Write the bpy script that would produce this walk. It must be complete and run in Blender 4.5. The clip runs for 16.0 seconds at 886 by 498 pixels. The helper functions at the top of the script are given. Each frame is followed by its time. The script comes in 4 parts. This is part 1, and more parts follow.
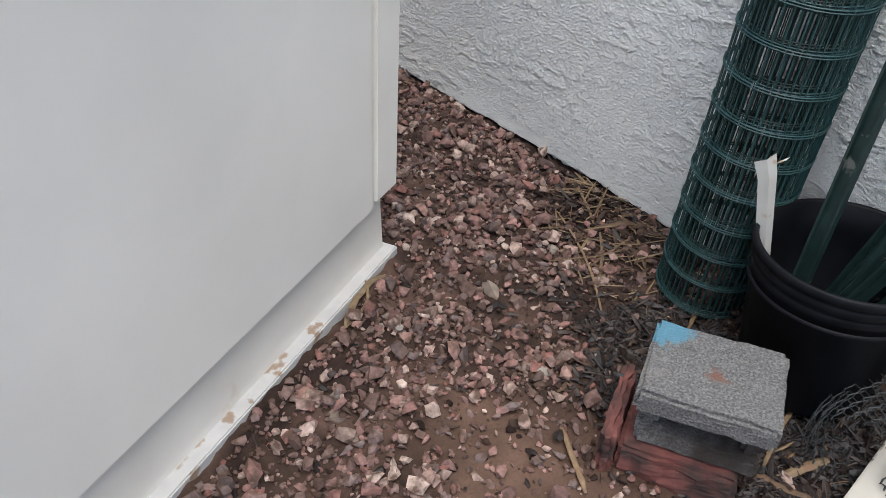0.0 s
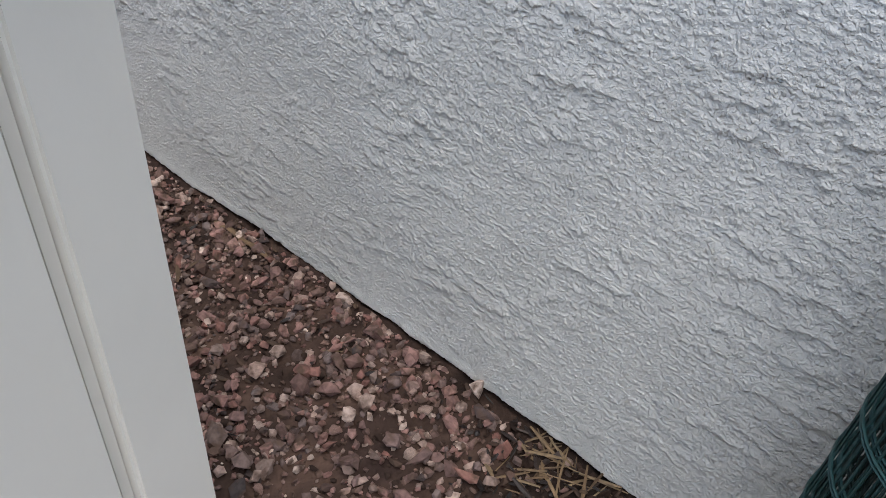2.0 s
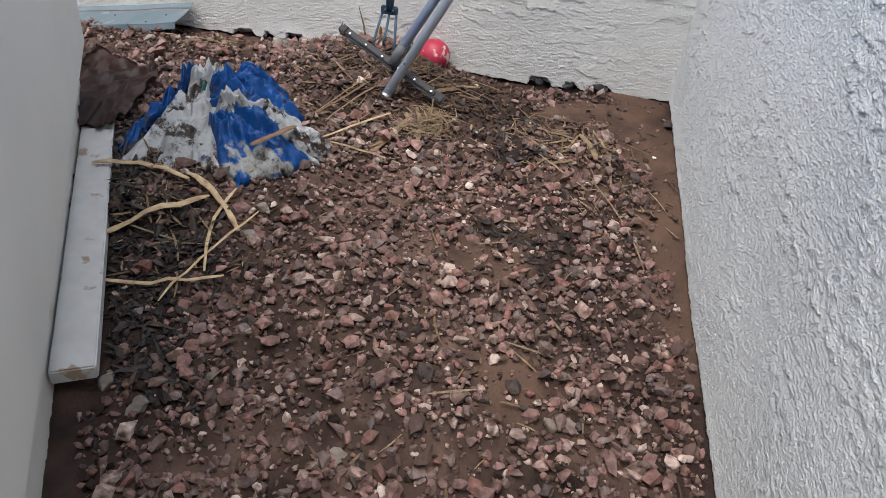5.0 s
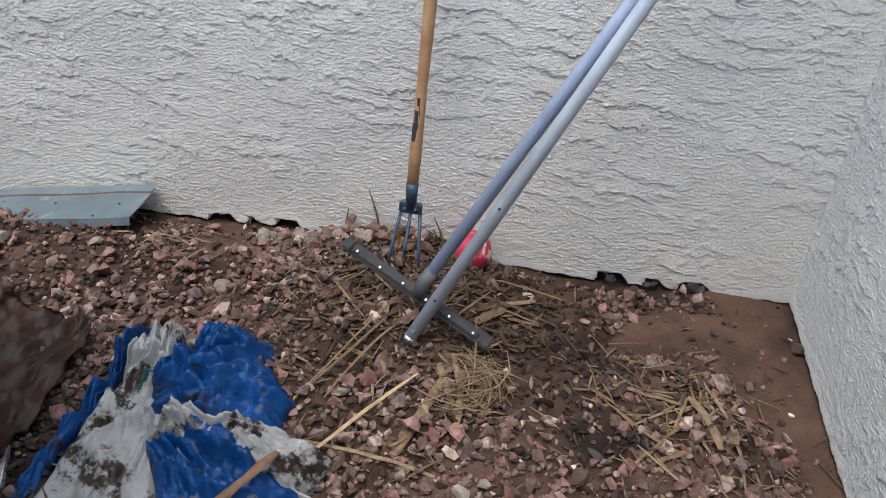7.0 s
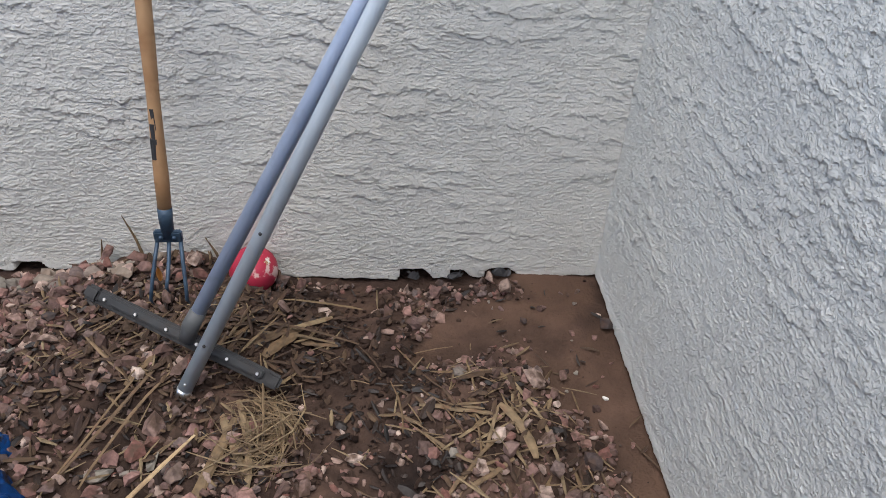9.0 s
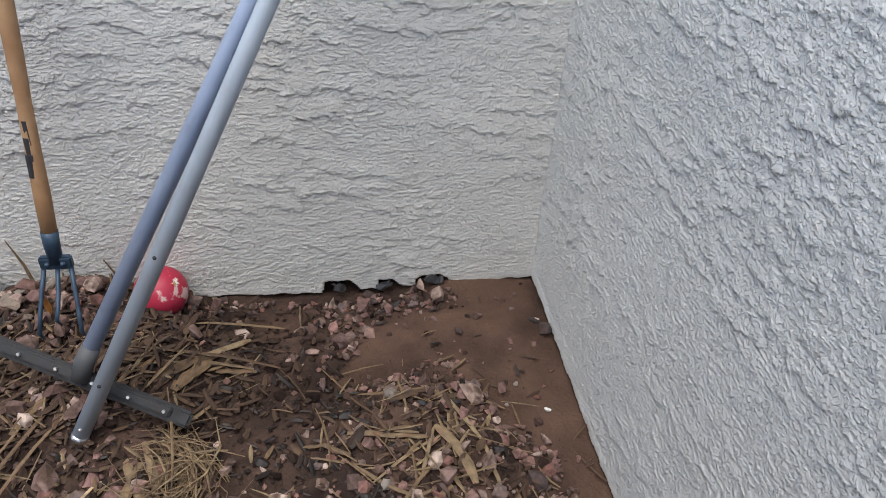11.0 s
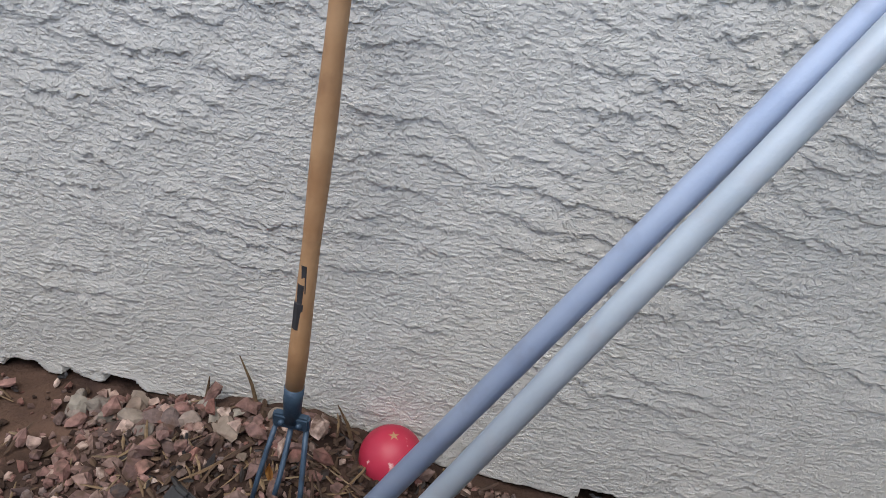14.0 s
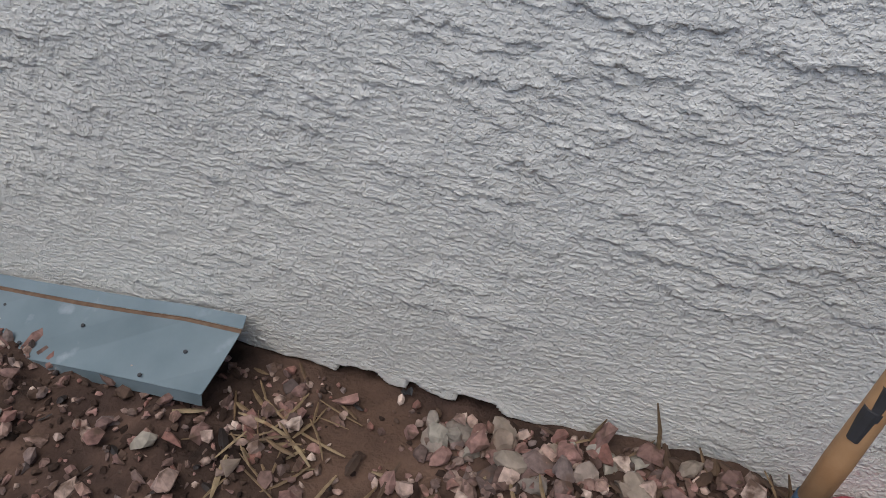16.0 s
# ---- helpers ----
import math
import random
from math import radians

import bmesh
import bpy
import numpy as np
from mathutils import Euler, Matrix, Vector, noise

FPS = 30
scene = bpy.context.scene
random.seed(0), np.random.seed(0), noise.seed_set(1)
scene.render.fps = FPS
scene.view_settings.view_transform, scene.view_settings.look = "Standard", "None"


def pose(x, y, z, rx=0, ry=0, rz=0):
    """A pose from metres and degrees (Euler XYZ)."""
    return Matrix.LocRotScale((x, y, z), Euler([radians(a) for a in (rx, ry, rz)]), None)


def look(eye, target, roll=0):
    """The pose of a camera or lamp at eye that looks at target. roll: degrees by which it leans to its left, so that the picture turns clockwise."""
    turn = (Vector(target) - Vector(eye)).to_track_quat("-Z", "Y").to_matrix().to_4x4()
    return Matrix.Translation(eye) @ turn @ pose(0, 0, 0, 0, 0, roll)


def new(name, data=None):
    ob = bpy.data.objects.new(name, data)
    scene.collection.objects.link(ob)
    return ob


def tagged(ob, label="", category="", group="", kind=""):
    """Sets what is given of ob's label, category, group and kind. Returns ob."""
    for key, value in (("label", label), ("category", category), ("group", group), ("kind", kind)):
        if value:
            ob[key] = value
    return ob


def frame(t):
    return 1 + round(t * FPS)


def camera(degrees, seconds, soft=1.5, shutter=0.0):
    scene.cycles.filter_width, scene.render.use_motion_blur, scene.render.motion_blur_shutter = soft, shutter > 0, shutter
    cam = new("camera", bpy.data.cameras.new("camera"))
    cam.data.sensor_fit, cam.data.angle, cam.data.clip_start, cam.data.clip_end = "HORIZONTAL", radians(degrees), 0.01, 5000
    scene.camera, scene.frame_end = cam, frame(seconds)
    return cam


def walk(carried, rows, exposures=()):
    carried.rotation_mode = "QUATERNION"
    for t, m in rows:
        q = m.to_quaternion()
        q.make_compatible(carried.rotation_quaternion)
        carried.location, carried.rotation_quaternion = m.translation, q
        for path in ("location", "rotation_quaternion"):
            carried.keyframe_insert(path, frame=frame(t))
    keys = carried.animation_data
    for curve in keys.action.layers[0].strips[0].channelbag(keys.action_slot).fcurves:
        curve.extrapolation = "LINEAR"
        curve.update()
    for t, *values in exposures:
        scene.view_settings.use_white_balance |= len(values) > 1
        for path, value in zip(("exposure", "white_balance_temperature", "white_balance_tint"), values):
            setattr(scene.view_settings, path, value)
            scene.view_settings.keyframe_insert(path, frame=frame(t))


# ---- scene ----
cam = camera(62.6, 16.0, 0.9)
PATH = [
    (0, (0.002, 0.049, 1.077), (0.97, 1.338, -0.107), -0.0),
    (0.5, (0.16, 0.257, 1.084), (1.262, 1.427, -0.107), -1.2),
    (1, (0.298, 0.456, 1.092), (1.492, 1.518, -0.11), -0.9),
    (1.5, (0.427, 0.624, 1.105), (1.657, 1.644, -0.097), -0.1),
    (2, (0.603, 0.753, 1.113), (1.763, 1.845, -0.095), 0.5),
    (2.5, (0.806, 0.911, 1.106), (1.743, 2.208, -0.094), 1.0),
    (3, (0.905, 1.046, 1.125), (1.47, 2.554, -0.061), 1.8),
    (3.5, (0.998, 1.154, 1.131), (1.118, 2.763, -0.05), 2.5),
    (3.7, (1.025, 1.187, 1.137), (1.081, 2.793, -0.053), 2.8),
    (5.8, (0.834, 1.778, 1.144), (0.543, 3.422, 0.043), 5.8),
    (6, (0.825, 1.86, 1.141), (0.517, 3.516, 0.063), 5.0),
    (6.5, (0.775, 2.172, 1.192), (0.467, 3.827, 0.112), 3.4),
    (7, (0.697, 2.315, 1.242), (0.454, 3.97, 0.146), 3.4),
    (7.5, (0.672, 2.355, 1.241), (0.426, 4.001, 0.132), 3.9),
    (8, (0.632, 2.414, 1.226), (0.394, 4.05, 0.1), 4.0),
    (8.5, (0.667, 2.464, 1.226), (0.566, 4.106, 0.089), 4.1),
    (9, (0.816, 2.531, 1.238), (0.997, 4.148, 0.075), 3.8),
    (9.5, (0.859, 2.559, 1.224), (1.133, 4.173, 0.074), 3.3),
    (9.7, (0.869, 2.566, 1.228), (1.146, 4.179, 0.078), 2.9),
    (11.8, (0.842, 2.709, 1.172), (1.211, 4.241, -0.06), 5.8),
    (12, (0.828, 2.733, 1.164), (1.198, 4.236, -0.103), 6.2),
    (12.5, (0.81, 2.755, 1.143), (1.138, 4.222, -0.176), 7.0),
    (13, (0.786, 2.8, 1.154), (1.038, 4.312, -0.131), 7.6),
    (13.5, (0.718, 2.953, 1.206), (0.819, 4.519, -0.034), 8.8),
    (14, (0.636, 3.072, 1.214), (0.505, 4.706, 0.068), 8.9),
    (14.5, (0.517, 3.126, 1.214), (0.142, 4.73, 0.079), 6.1),
    (15, (0.373, 3.228, 1.183), (-0.075, 4.745, -0.041), 3.3),
    (15.5, (0.22, 3.316, 1.17), (-0.192, 4.727, -0.186), 2.9),
    (16, (0.14, 3.328, 1.136), (-0.253, 4.665, -0.298), 2.3),
]
walk(cam, [(t, look(eye, target, roll)) for t, eye, target, roll in PATH], [(0, 0.84), (1.0, 0.90), (1.5, 0.97), (2.0, 0.66), (2.6, 0.66), (3.5, 0.97), (6.0, 0.99), (7.5, 0.68), (9.0, 0.65), (12.0, 0.66), (13.0, 0.74), (13.5, 0.76), (14.0, 0.55), (15.0, 0.39), (16, 0.34)])

# ---- light ----
world = bpy.data.worlds.new("overcast_sky")
scene.world = world
world.use_nodes = True
sky = world.node_tree.nodes.new("ShaderNodeTexSky")
sky.sky_type = "NISHITA"
sky.sun_disc = False
sky.sun_elevation = radians(62)
sky.sun_rotation = radians(215)
sky.dust_density = 2.0
world.node_tree.links.new(sky.outputs[0], world.node_tree.nodes["Background"].inputs[0])
world.node_tree.nodes["Background"].inputs[1].default_value = 0.15
sun = new("sun", bpy.data.lights.new("sun", "SUN"))
sun.data.energy, sun.data.angle, sun.data.color = 1.9, radians(50), (1.0, 0.972, 0.915)
sun.matrix_basis = look((-0.5, -1.3, 6.5), (0, 0, 0))

# ---- materials ----
MATS = {}


def material(name, colours, scale=20.0, rough=0.8, bump=0.3, bump_scale=120.0, metal=0.0, per="", detail=6.0, stain=None, stain_scale=4.0, stain_at=(0.5, 0.65), bump_depth=0.002, spec=0.5):
    """A surface with colour variation at two scales, roughness variation and fine relief. per: 'island' or 'object' for a random colour per piece."""
    m = bpy.data.materials.new(name)
    m.use_nodes = True
    t = m.node_tree
    n, link = t.nodes, t.links.new
    shader = n["Principled BSDF"]
    shader.inputs["Metallic"].default_value = metal
    shader.inputs["Specular IOR Level"].default_value = spec
    co = n.new("ShaderNodeTexCoord")
    fine = n.new("ShaderNodeTexNoise")
    fine.inputs["Scale"].default_value, fine.inputs["Detail"].default_value = scale, detail
    link(co.outputs["Object"], fine.inputs["Vector"])
    ramp = n.new("ShaderNodeValToRGB")
    e = ramp.color_ramp.elements
    k = len(colours)
    lo, hi = (0.0, 1.0) if per else (0.3, 0.7)
    while len(e) < k:
        e.new(0.5)
    for i, c in enumerate(colours):
        e[i].position = lo + (hi - lo) * i / max(1, k - 1)
        e[i].color = (*c, 1)
    if per:
        src = n.new("ShaderNodeNewGeometry") if per == "island" else n.new("ShaderNodeObjectInfo")
        link(src.outputs["Random Per Island" if per == "island" else "Random"], ramp.inputs[0])
        vary = n.new("ShaderNodeMix")
        vary.data_type, vary.blend_type = "RGBA", "MULTIPLY"
        vary.inputs[0].default_value = 0.8
        tone = n.new("ShaderNodeMapRange")
        tone.inputs[1].default_value, tone.inputs[2].default_value, tone.inputs[3].default_value, tone.inputs[4].default_value = 0.3, 0.7, 0.55, 1.35
        link(fine.outputs[0], tone.inputs[0])
        link(ramp.outputs[0], vary.inputs[6])
        link(tone.outputs[0], vary.inputs[7])
        colour = vary.outputs[2]
    else:
        link(fine.outputs[0], ramp.inputs[0])
        colour = ramp.outputs[0]
    if stain:
        big = n.new("ShaderNodeTexNoise")
        big.inputs["Scale"].default_value, big.inputs["Detail"].default_value = stain_scale, 8
        link(co.outputs["Object"], big.inputs["Vector"])
        mask = n.new("ShaderNodeMapRange")
        mask.inputs[1].default_value, mask.inputs[2].default_value = stain_at
        link(big.outputs[0], mask.inputs[0])
        mixer = n.new("ShaderNodeMix")
        mixer.data_type = "RGBA"
        link(mask.outputs[0], mixer.inputs[0])
        link(colour, mixer.inputs[6])
        mixer.inputs[7].default_value = (*stain, 1)
        colour = mixer.outputs[2]
    link(colour, shader.inputs["Base Color"])
    r = n.new("ShaderNodeMapRange")
    r.inputs[3].default_value, r.inputs[4].default_value = max(0.02, rough - 0.12), min(1.0, rough + 0.12)
    link(fine.outputs[0], r.inputs[0])
    link(r.outputs[0], shader.inputs["Roughness"])
    if bump:
        grain = n.new("ShaderNodeTexNoise")
        grain.inputs["Scale"].default_value, grain.inputs["Detail"].default_value = bump_scale, 5
        link(co.outputs["Object"], grain.inputs["Vector"])
        b = n.new("ShaderNodeBump")
        b.inputs["Strength"].default_value, b.inputs["Distance"].default_value = bump, bump_depth
        link(grain.outputs[0], b.inputs["Height"])
        link(b.outputs[0], shader.inputs["Normal"])
    MATS[name] = m
    return m


STUCCO_GREY = material("grey_white_stucco", [(0.700, 0.712, 0.685), (0.745, 0.757, 0.730)], 30, 0.95, 0.6, 420, bump_depth=0.0012, spec=0.0, stain=(0.65, 0.665, 0.66), stain_scale=2.0, stain_at=(0.55, 0.8))
STUCCO_CREAM = material("cream_stucco", [(0.660, 0.655, 0.618), (0.700, 0.695, 0.660)], 30, 0.95, 0.6, 420, bump_depth=0.0012, spec=0.0, stain=(0.63, 0.62, 0.58), stain_scale=2.0, stain_at=(0.55, 0.8))


def sanded(m, coarse):
    """Adds round crumbs of sand at two sizes to a stucco's fine relief."""
    n, link = m.node_tree.nodes, m.node_tree.links.new
    co = n.new("ShaderNodeTexCoord")
    last = n["Bump"]
    for scale, low, high, deep in ((330, 0.50, 0.70, 0.0008), (180, 0.50, 0.64, coarse)):
        crumb = n.new("ShaderNodeTexNoise")
        crumb.inputs["Scale"].default_value, crumb.inputs["Detail"].default_value = scale, 2
        link(co.outputs["Object"], crumb.inputs["Vector"])
        grains = n.new("ShaderNodeMapRange")
        grains.inputs[1].default_value, grains.inputs[2].default_value = low, high
        link(crumb.outputs[0], grains.inputs[0])
        bump = n.new("ShaderNodeBump")
        bump.inputs["Strength"].default_value, bump.inputs["Distance"].default_value = 0.8, deep
        link(grains.outputs[0], bump.inputs["Height"])
        link(last.outputs[0], bump.inputs["Normal"])
        last = bump
    link(last.outputs[0], n["Principled BSDF"].inputs["Normal"])


sanded(STUCCO_CREAM, 0.0012)
sanded(STUCCO_GREY, 0.0017)
SHED_PAINT = material("shed_paint", [(0.735, 0.712, 0.645), (0.790, 0.768, 0.705)], 3, 0.65, 0.1, 60, spec=0.25, stain=(0.66, 0.65, 0.60), stain_scale=2.2, stain_at=(0.5, 0.8))
SHED_BASE = material("shed_base_paint", [(0.66, 0.63, 0.56), (0.74, 0.71, 0.64)], 9, 0.6, 0.2, 80, stain=(0.48, 0.38, 0.25), stain_scale=7, stain_at=(0.62, 0.80))
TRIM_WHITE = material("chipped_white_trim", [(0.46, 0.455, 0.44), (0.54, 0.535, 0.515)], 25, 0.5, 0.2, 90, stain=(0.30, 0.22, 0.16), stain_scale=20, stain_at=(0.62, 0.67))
DIRT = material("red_brown_dirt", [(0.018, 0.011, 0.0085), (0.060, 0.037, 0.028), (0.120, 0.074, 0.056)], 9, 0.95, 1.0, 130, spec=0.2, stain=(0.036, 0.022, 0.018), stain_scale=5, stain_at=(0.5, 0.68), bump_depth=0.004)
STONE_TONES = [(0.173, 0.085, 0.07), (0.269, 0.157, 0.139), (0.094, 0.064, 0.057), (0.391, 0.29, 0.243), (0.204, 0.095, 0.078), (0.163, 0.131, 0.124), (0.188, 0.119, 0.101), (0.078, 0.05, 0.043), (0.321, 0.186, 0.161), (0.058, 0.048, 0.047), (0.248, 0.163, 0.139), (0.553, 0.438, 0.373)]
GRAVEL = material("gravel_chips", STONE_TONES, 90, 0.92, 0.8, 300, per="island", spec=0.2, stain=(0.10, 0.064, 0.049), stain_scale=38, stain_at=(0.48, 0.64))
GRAVEL_ONE = material("gravel_stone", STONE_TONES, 90, 0.92, 0.8, 300, per="object", spec=0.2, stain=(0.12, 0.078, 0.06), stain_scale=25, stain_at=(0.55, 0.7))
CLODS = material("dirt_clods", [(0.017, 0.0105, 0.0085), (0.048, 0.030, 0.023), (0.030, 0.0195, 0.0155), (0.085, 0.055, 0.042)], 60, 0.95, 0.8, 200, per="island", spec=0.15)


def laid_over(m, name, colour):
    """Lets another ground colour lie where the mesh's value of that name says."""
    n, link = m.node_tree.nodes, m.node_tree.links.new
    shader = n["Principled BSDF"]
    was = shader.inputs["Base Color"].links[0].from_socket
    mask = n.new("ShaderNodeAttribute")
    mask.attribute_name = name
    fine = n.new("ShaderNodeTexNoise")
    fine.inputs["Scale"].default_value, fine.inputs["Detail"].default_value = 14, 8
    mixed = n.new("ShaderNodeMath")
    mixed.operation = "MULTIPLY"
    tone = n.new("ShaderNodeMapRange")
    tone.inputs[1].default_value, tone.inputs[2].default_value = 0.26, 0.60
    link(fine.outputs[0], tone.inputs[0])
    link(mask.outputs["Fac"], mixed.inputs[0])
    link(tone.outputs[0], mixed.inputs[1])
    mixer = n.new("ShaderNodeMix")
    mixer.data_type = "RGBA"
    link(mixed.outputs[0], mixer.inputs[0])
    link(was, mixer.inputs[6])
    mixer.inputs[7].default_value = (*colour, 1)
    link(mixer.outputs[2], shader.inputs["Base Color"])


# dirt is darker within the litter zones
laid_over(DIRT, "dark_dirt", (0.011, 0.0075, 0.0065))
laid_over(DIRT, "sand", (0.118, 0.071, 0.049))


# ---- geometry helpers ----
def mesh_of(name, bm, mat, smooth=False):
    me = bpy.data.meshes.new(name)
    bm.to_mesh(me)
    bm.free()
    if mat:
        me.materials.append(mat)
    if smooth:
        me.polygons.foreach_set("use_smooth", [True] * len(me.polygons))
    return me


def thing(name, at, label, category, group="", kind=""):
    ob = new(name)
    ob.empty_display_size = 0.05
    ob.matrix_basis = at if isinstance(at, Matrix) else Matrix.Translation(at)
    return tagged(ob, label, category, group, kind)


def part(name, bm, mat, parent, label="", smooth=False):
    ob = new(name, bm if isinstance(bm, bpy.types.Mesh) else mesh_of(name, bm, mat, smooth))
    ob.parent = parent
    return tagged(ob, label)


def arrays(name, verts, faces, mat, smooth=False):
    """A mesh object from numpy arrays; all faces have the same number of corners."""
    me = bpy.data.meshes.new(name)
    verts, faces = np.asarray(verts, dtype=np.float32), np.asarray(faces, dtype=np.int32)
    k = faces.shape[1]
    me.vertices.add(len(verts))
    me.vertices.foreach_set("co", verts.ravel())
    me.loops.add(faces.size)
    me.loops.foreach_set("vertex_index", faces.ravel())
    me.polygons.add(len(faces))
    me.polygons.foreach_set("loop_start", np.arange(len(faces), dtype=np.int32) * k)
    me.polygons.foreach_set("use_smooth", np.full(len(faces), smooth, dtype=bool))
    me.update(calc_edges=True)
    me.materials.append(mat)
    return me


def grid_faces(nu, nv):
    i = np.arange(nu * nv).reshape(nu, nv)
    return np.stack([i[:-1, :-1], i[1:, :-1], i[1:, 1:], i[:-1, 1:]], -1).reshape(-1, 4)


def hashed(ix, iy, seed):
    h = (ix.astype(np.int64) * 374761393 + iy.astype(np.int64) * 668265263 + seed * 1274126177) & 0xFFFFFFFF
    h = ((h ^ (h >> 13)) * 1274126177) & 0xFFFFFFFF
    return ((h ^ (h >> 16)) & 0xFFFF) / 65535.0 * 2 * np.pi


def perlin(x, y, seed=0):
    x, y = np.asarray(x, float), np.asarray(y, float)
    ix, iy = np.floor(x), np.floor(y)
    fx, fy = x - ix, y - iy
    u, v = fx * fx * fx * (fx * (fx * 6 - 15) + 10), fy * fy * fy * (fy * (fy * 6 - 15) + 10)
    def corner(a, b):
        g = hashed(ix + a, iy + b, seed)
        return np.cos(g) * (fx - a) + np.sin(g) * (fy - b)
    low = corner(0, 0) * (1 - u) + corner(1, 0) * u
    top = corner(0, 1) * (1 - u) + corner(1, 1) * u
    return (low * (1 - v) + top * v) * 1.4


def fbm(x, y, seed=0, octaves=3):
    return sum(perlin(x * 2 ** k, y * 2 ** k, seed + 7 * k) * 0.5 ** k for k in range(octaves))


def step(a, b, x):
    t = np.clip((x - a) / (b - a), 0, 1)
    return t * t * (3 - 2 * t)


def blob(x, y, cx, cy, r):
    """1 in the middle of a soft round patch, 0 outside."""
    return 1 - step(0.5 * r, r, np.hypot(x - cx, y - cy))


def box(bm, x0, x1, y0, y1, z0, z1, m=None):
    vs = [bm.verts.new((x, y, z)) for x in (x0, x1) for y in (y0, y1) for z in (z0, z1)]
    for f in ((0, 1, 3, 2), (4, 6, 7, 5), (0, 4, 5, 1), (2, 3, 7, 6), (0, 2, 6, 4), (1, 5, 7, 3)):
        bm.faces.new([vs[i] for i in f])
    if m:
        bmesh.ops.transform(bm, matrix=m, verts=vs)
    return vs


def bevelled(bm, width, segments=2):
    bmesh.ops.recalc_face_normals(bm, faces=bm.faces)
    bmesh.ops.bevel(bm, geom=[e for e in bm.edges if e.calc_face_angle(0) > 0.5], offset=width, segments=segments, affect="EDGES")
    return bm


def tube(bm, pts, radius, sides=8, cap=True, flat=1.0):
    """A pipe along points; radius may be a list; flat squeezes it to a ribbon-like section."""
    pts = [Vector(p) for p in pts]
    rad = radius if isinstance(radius, (list, tuple)) else [radius] * len(pts)
    rings = []
    a = None
    for i, p in enumerate(pts):
        d = (pts[min(i + 1, len(pts) - 1)] - pts[max(i - 1, 0)]).normalized()
        if a is None:
            a = d.cross(Vector((0, 0, 1)))
            a = a.normalized() if a.length > 0.05 else d.cross(Vector((1, 0, 0))).normalized()
        a = (a - d * a.dot(d)).normalized()
        b = d.cross(a)
        rings.append([bm.verts.new(p + rad[i] * (a * math.cos(q) + b * flat * math.sin(q))) for q in (2 * math.pi * k / sides for k in range(sides))])
    for r0, r1 in zip(rings, rings[1:]):
        for k in range(sides):
            bm.faces.new((r0[k], r0[(k + 1) % sides], r1[(k + 1) % sides], r1[k]))
    if cap:
        bm.faces.new(rings[0][::-1])
        bm.faces.new(rings[-1])
    return rings


def lathe(bm, profile, sides=48):
    rings = [[bm.verts.new((r * math.cos(a), r * math.sin(a), z)) for a in (2 * math.pi * k / sides for k in range(sides))] for r, z in profile]
    for r0, r1 in zip(rings, rings[1:]):
        for k in range(sides):
            bm.faces.new((r0[k], r0[(k + 1) % sides], r1[(k + 1) % sides], r1[k]))
    return rings


# ---- plan ----
EAST, NORTH = 1.350, 3.919                      # faces of the two stucco walls
SHED = Vector((0.752, 1.222))                   # the shed's corner
WEST_WAY, NORTH_WAY = Vector((-0.888, -0.459)), Vector((-0.459, 0.888))   # along its two seen sides


def shed_uv(x, y):
    """Metres along the shed's south side and along its east side."""
    dx, dy = x - SHED.x, y - SHED.y
    return dx * WEST_WAY.x + dy * WEST_WAY.y, dx * NORTH_WAY.x + dy * NORTH_WAY.y


def foot_north(x):
    """The level of the north wall's foot."""
    return np.interp(x, [-1.2, -0.85, -0.4, -0.2, 0.12, 0.4, 0.62, 0.86, 1.08, 1.35], [0.13, 0.155, 0.176, 0.172, 0.185, 0.188, 0.160, 0.152, 0.158, 0.166])


def base_north(x):
    """The lower edge of the north wall's stucco coat, broken away here and there."""
    z = foot_north(x) + 0.005 * fbm(x * 14, x * 0, 31)
    for a, b, h in ((-0.20, -0.11, 0.022), (-0.085, -0.045, 0.020), (-0.005, 0.075, 0.024), (0.868, 0.955, 0.030), (0.99, 1.05, 0.026), (1.075, 1.165, 0.026), (1.185, 1.20, 0.014)):
        z = z + (h + 0.005 * fbm(x * 60, x * 0 + 3, 33)) * step(a, a + 0.006, x) * (1 - step(b - 0.03, b, x))
    return z


def base_east(y):
    """The lower edge of the east wall's stucco coat."""
    return np.interp(y, [0, 0.9, 1.27, 1.7, 2.1, 2.4, 2.97, 3.3, 3.85], [0.03, 0.05, 0.066, 0.068, 0.075, 0.058, 0.085, 0.12, 0.165]) + 0.005 * fbm(y * 9, y * 0, 35)


def plain(x, y):
    return -0.0187 - 0.0006 * x + 0.0985 * y - 0.0026 * x * y - 0.0395 * x * x - 0.0107 * y * y


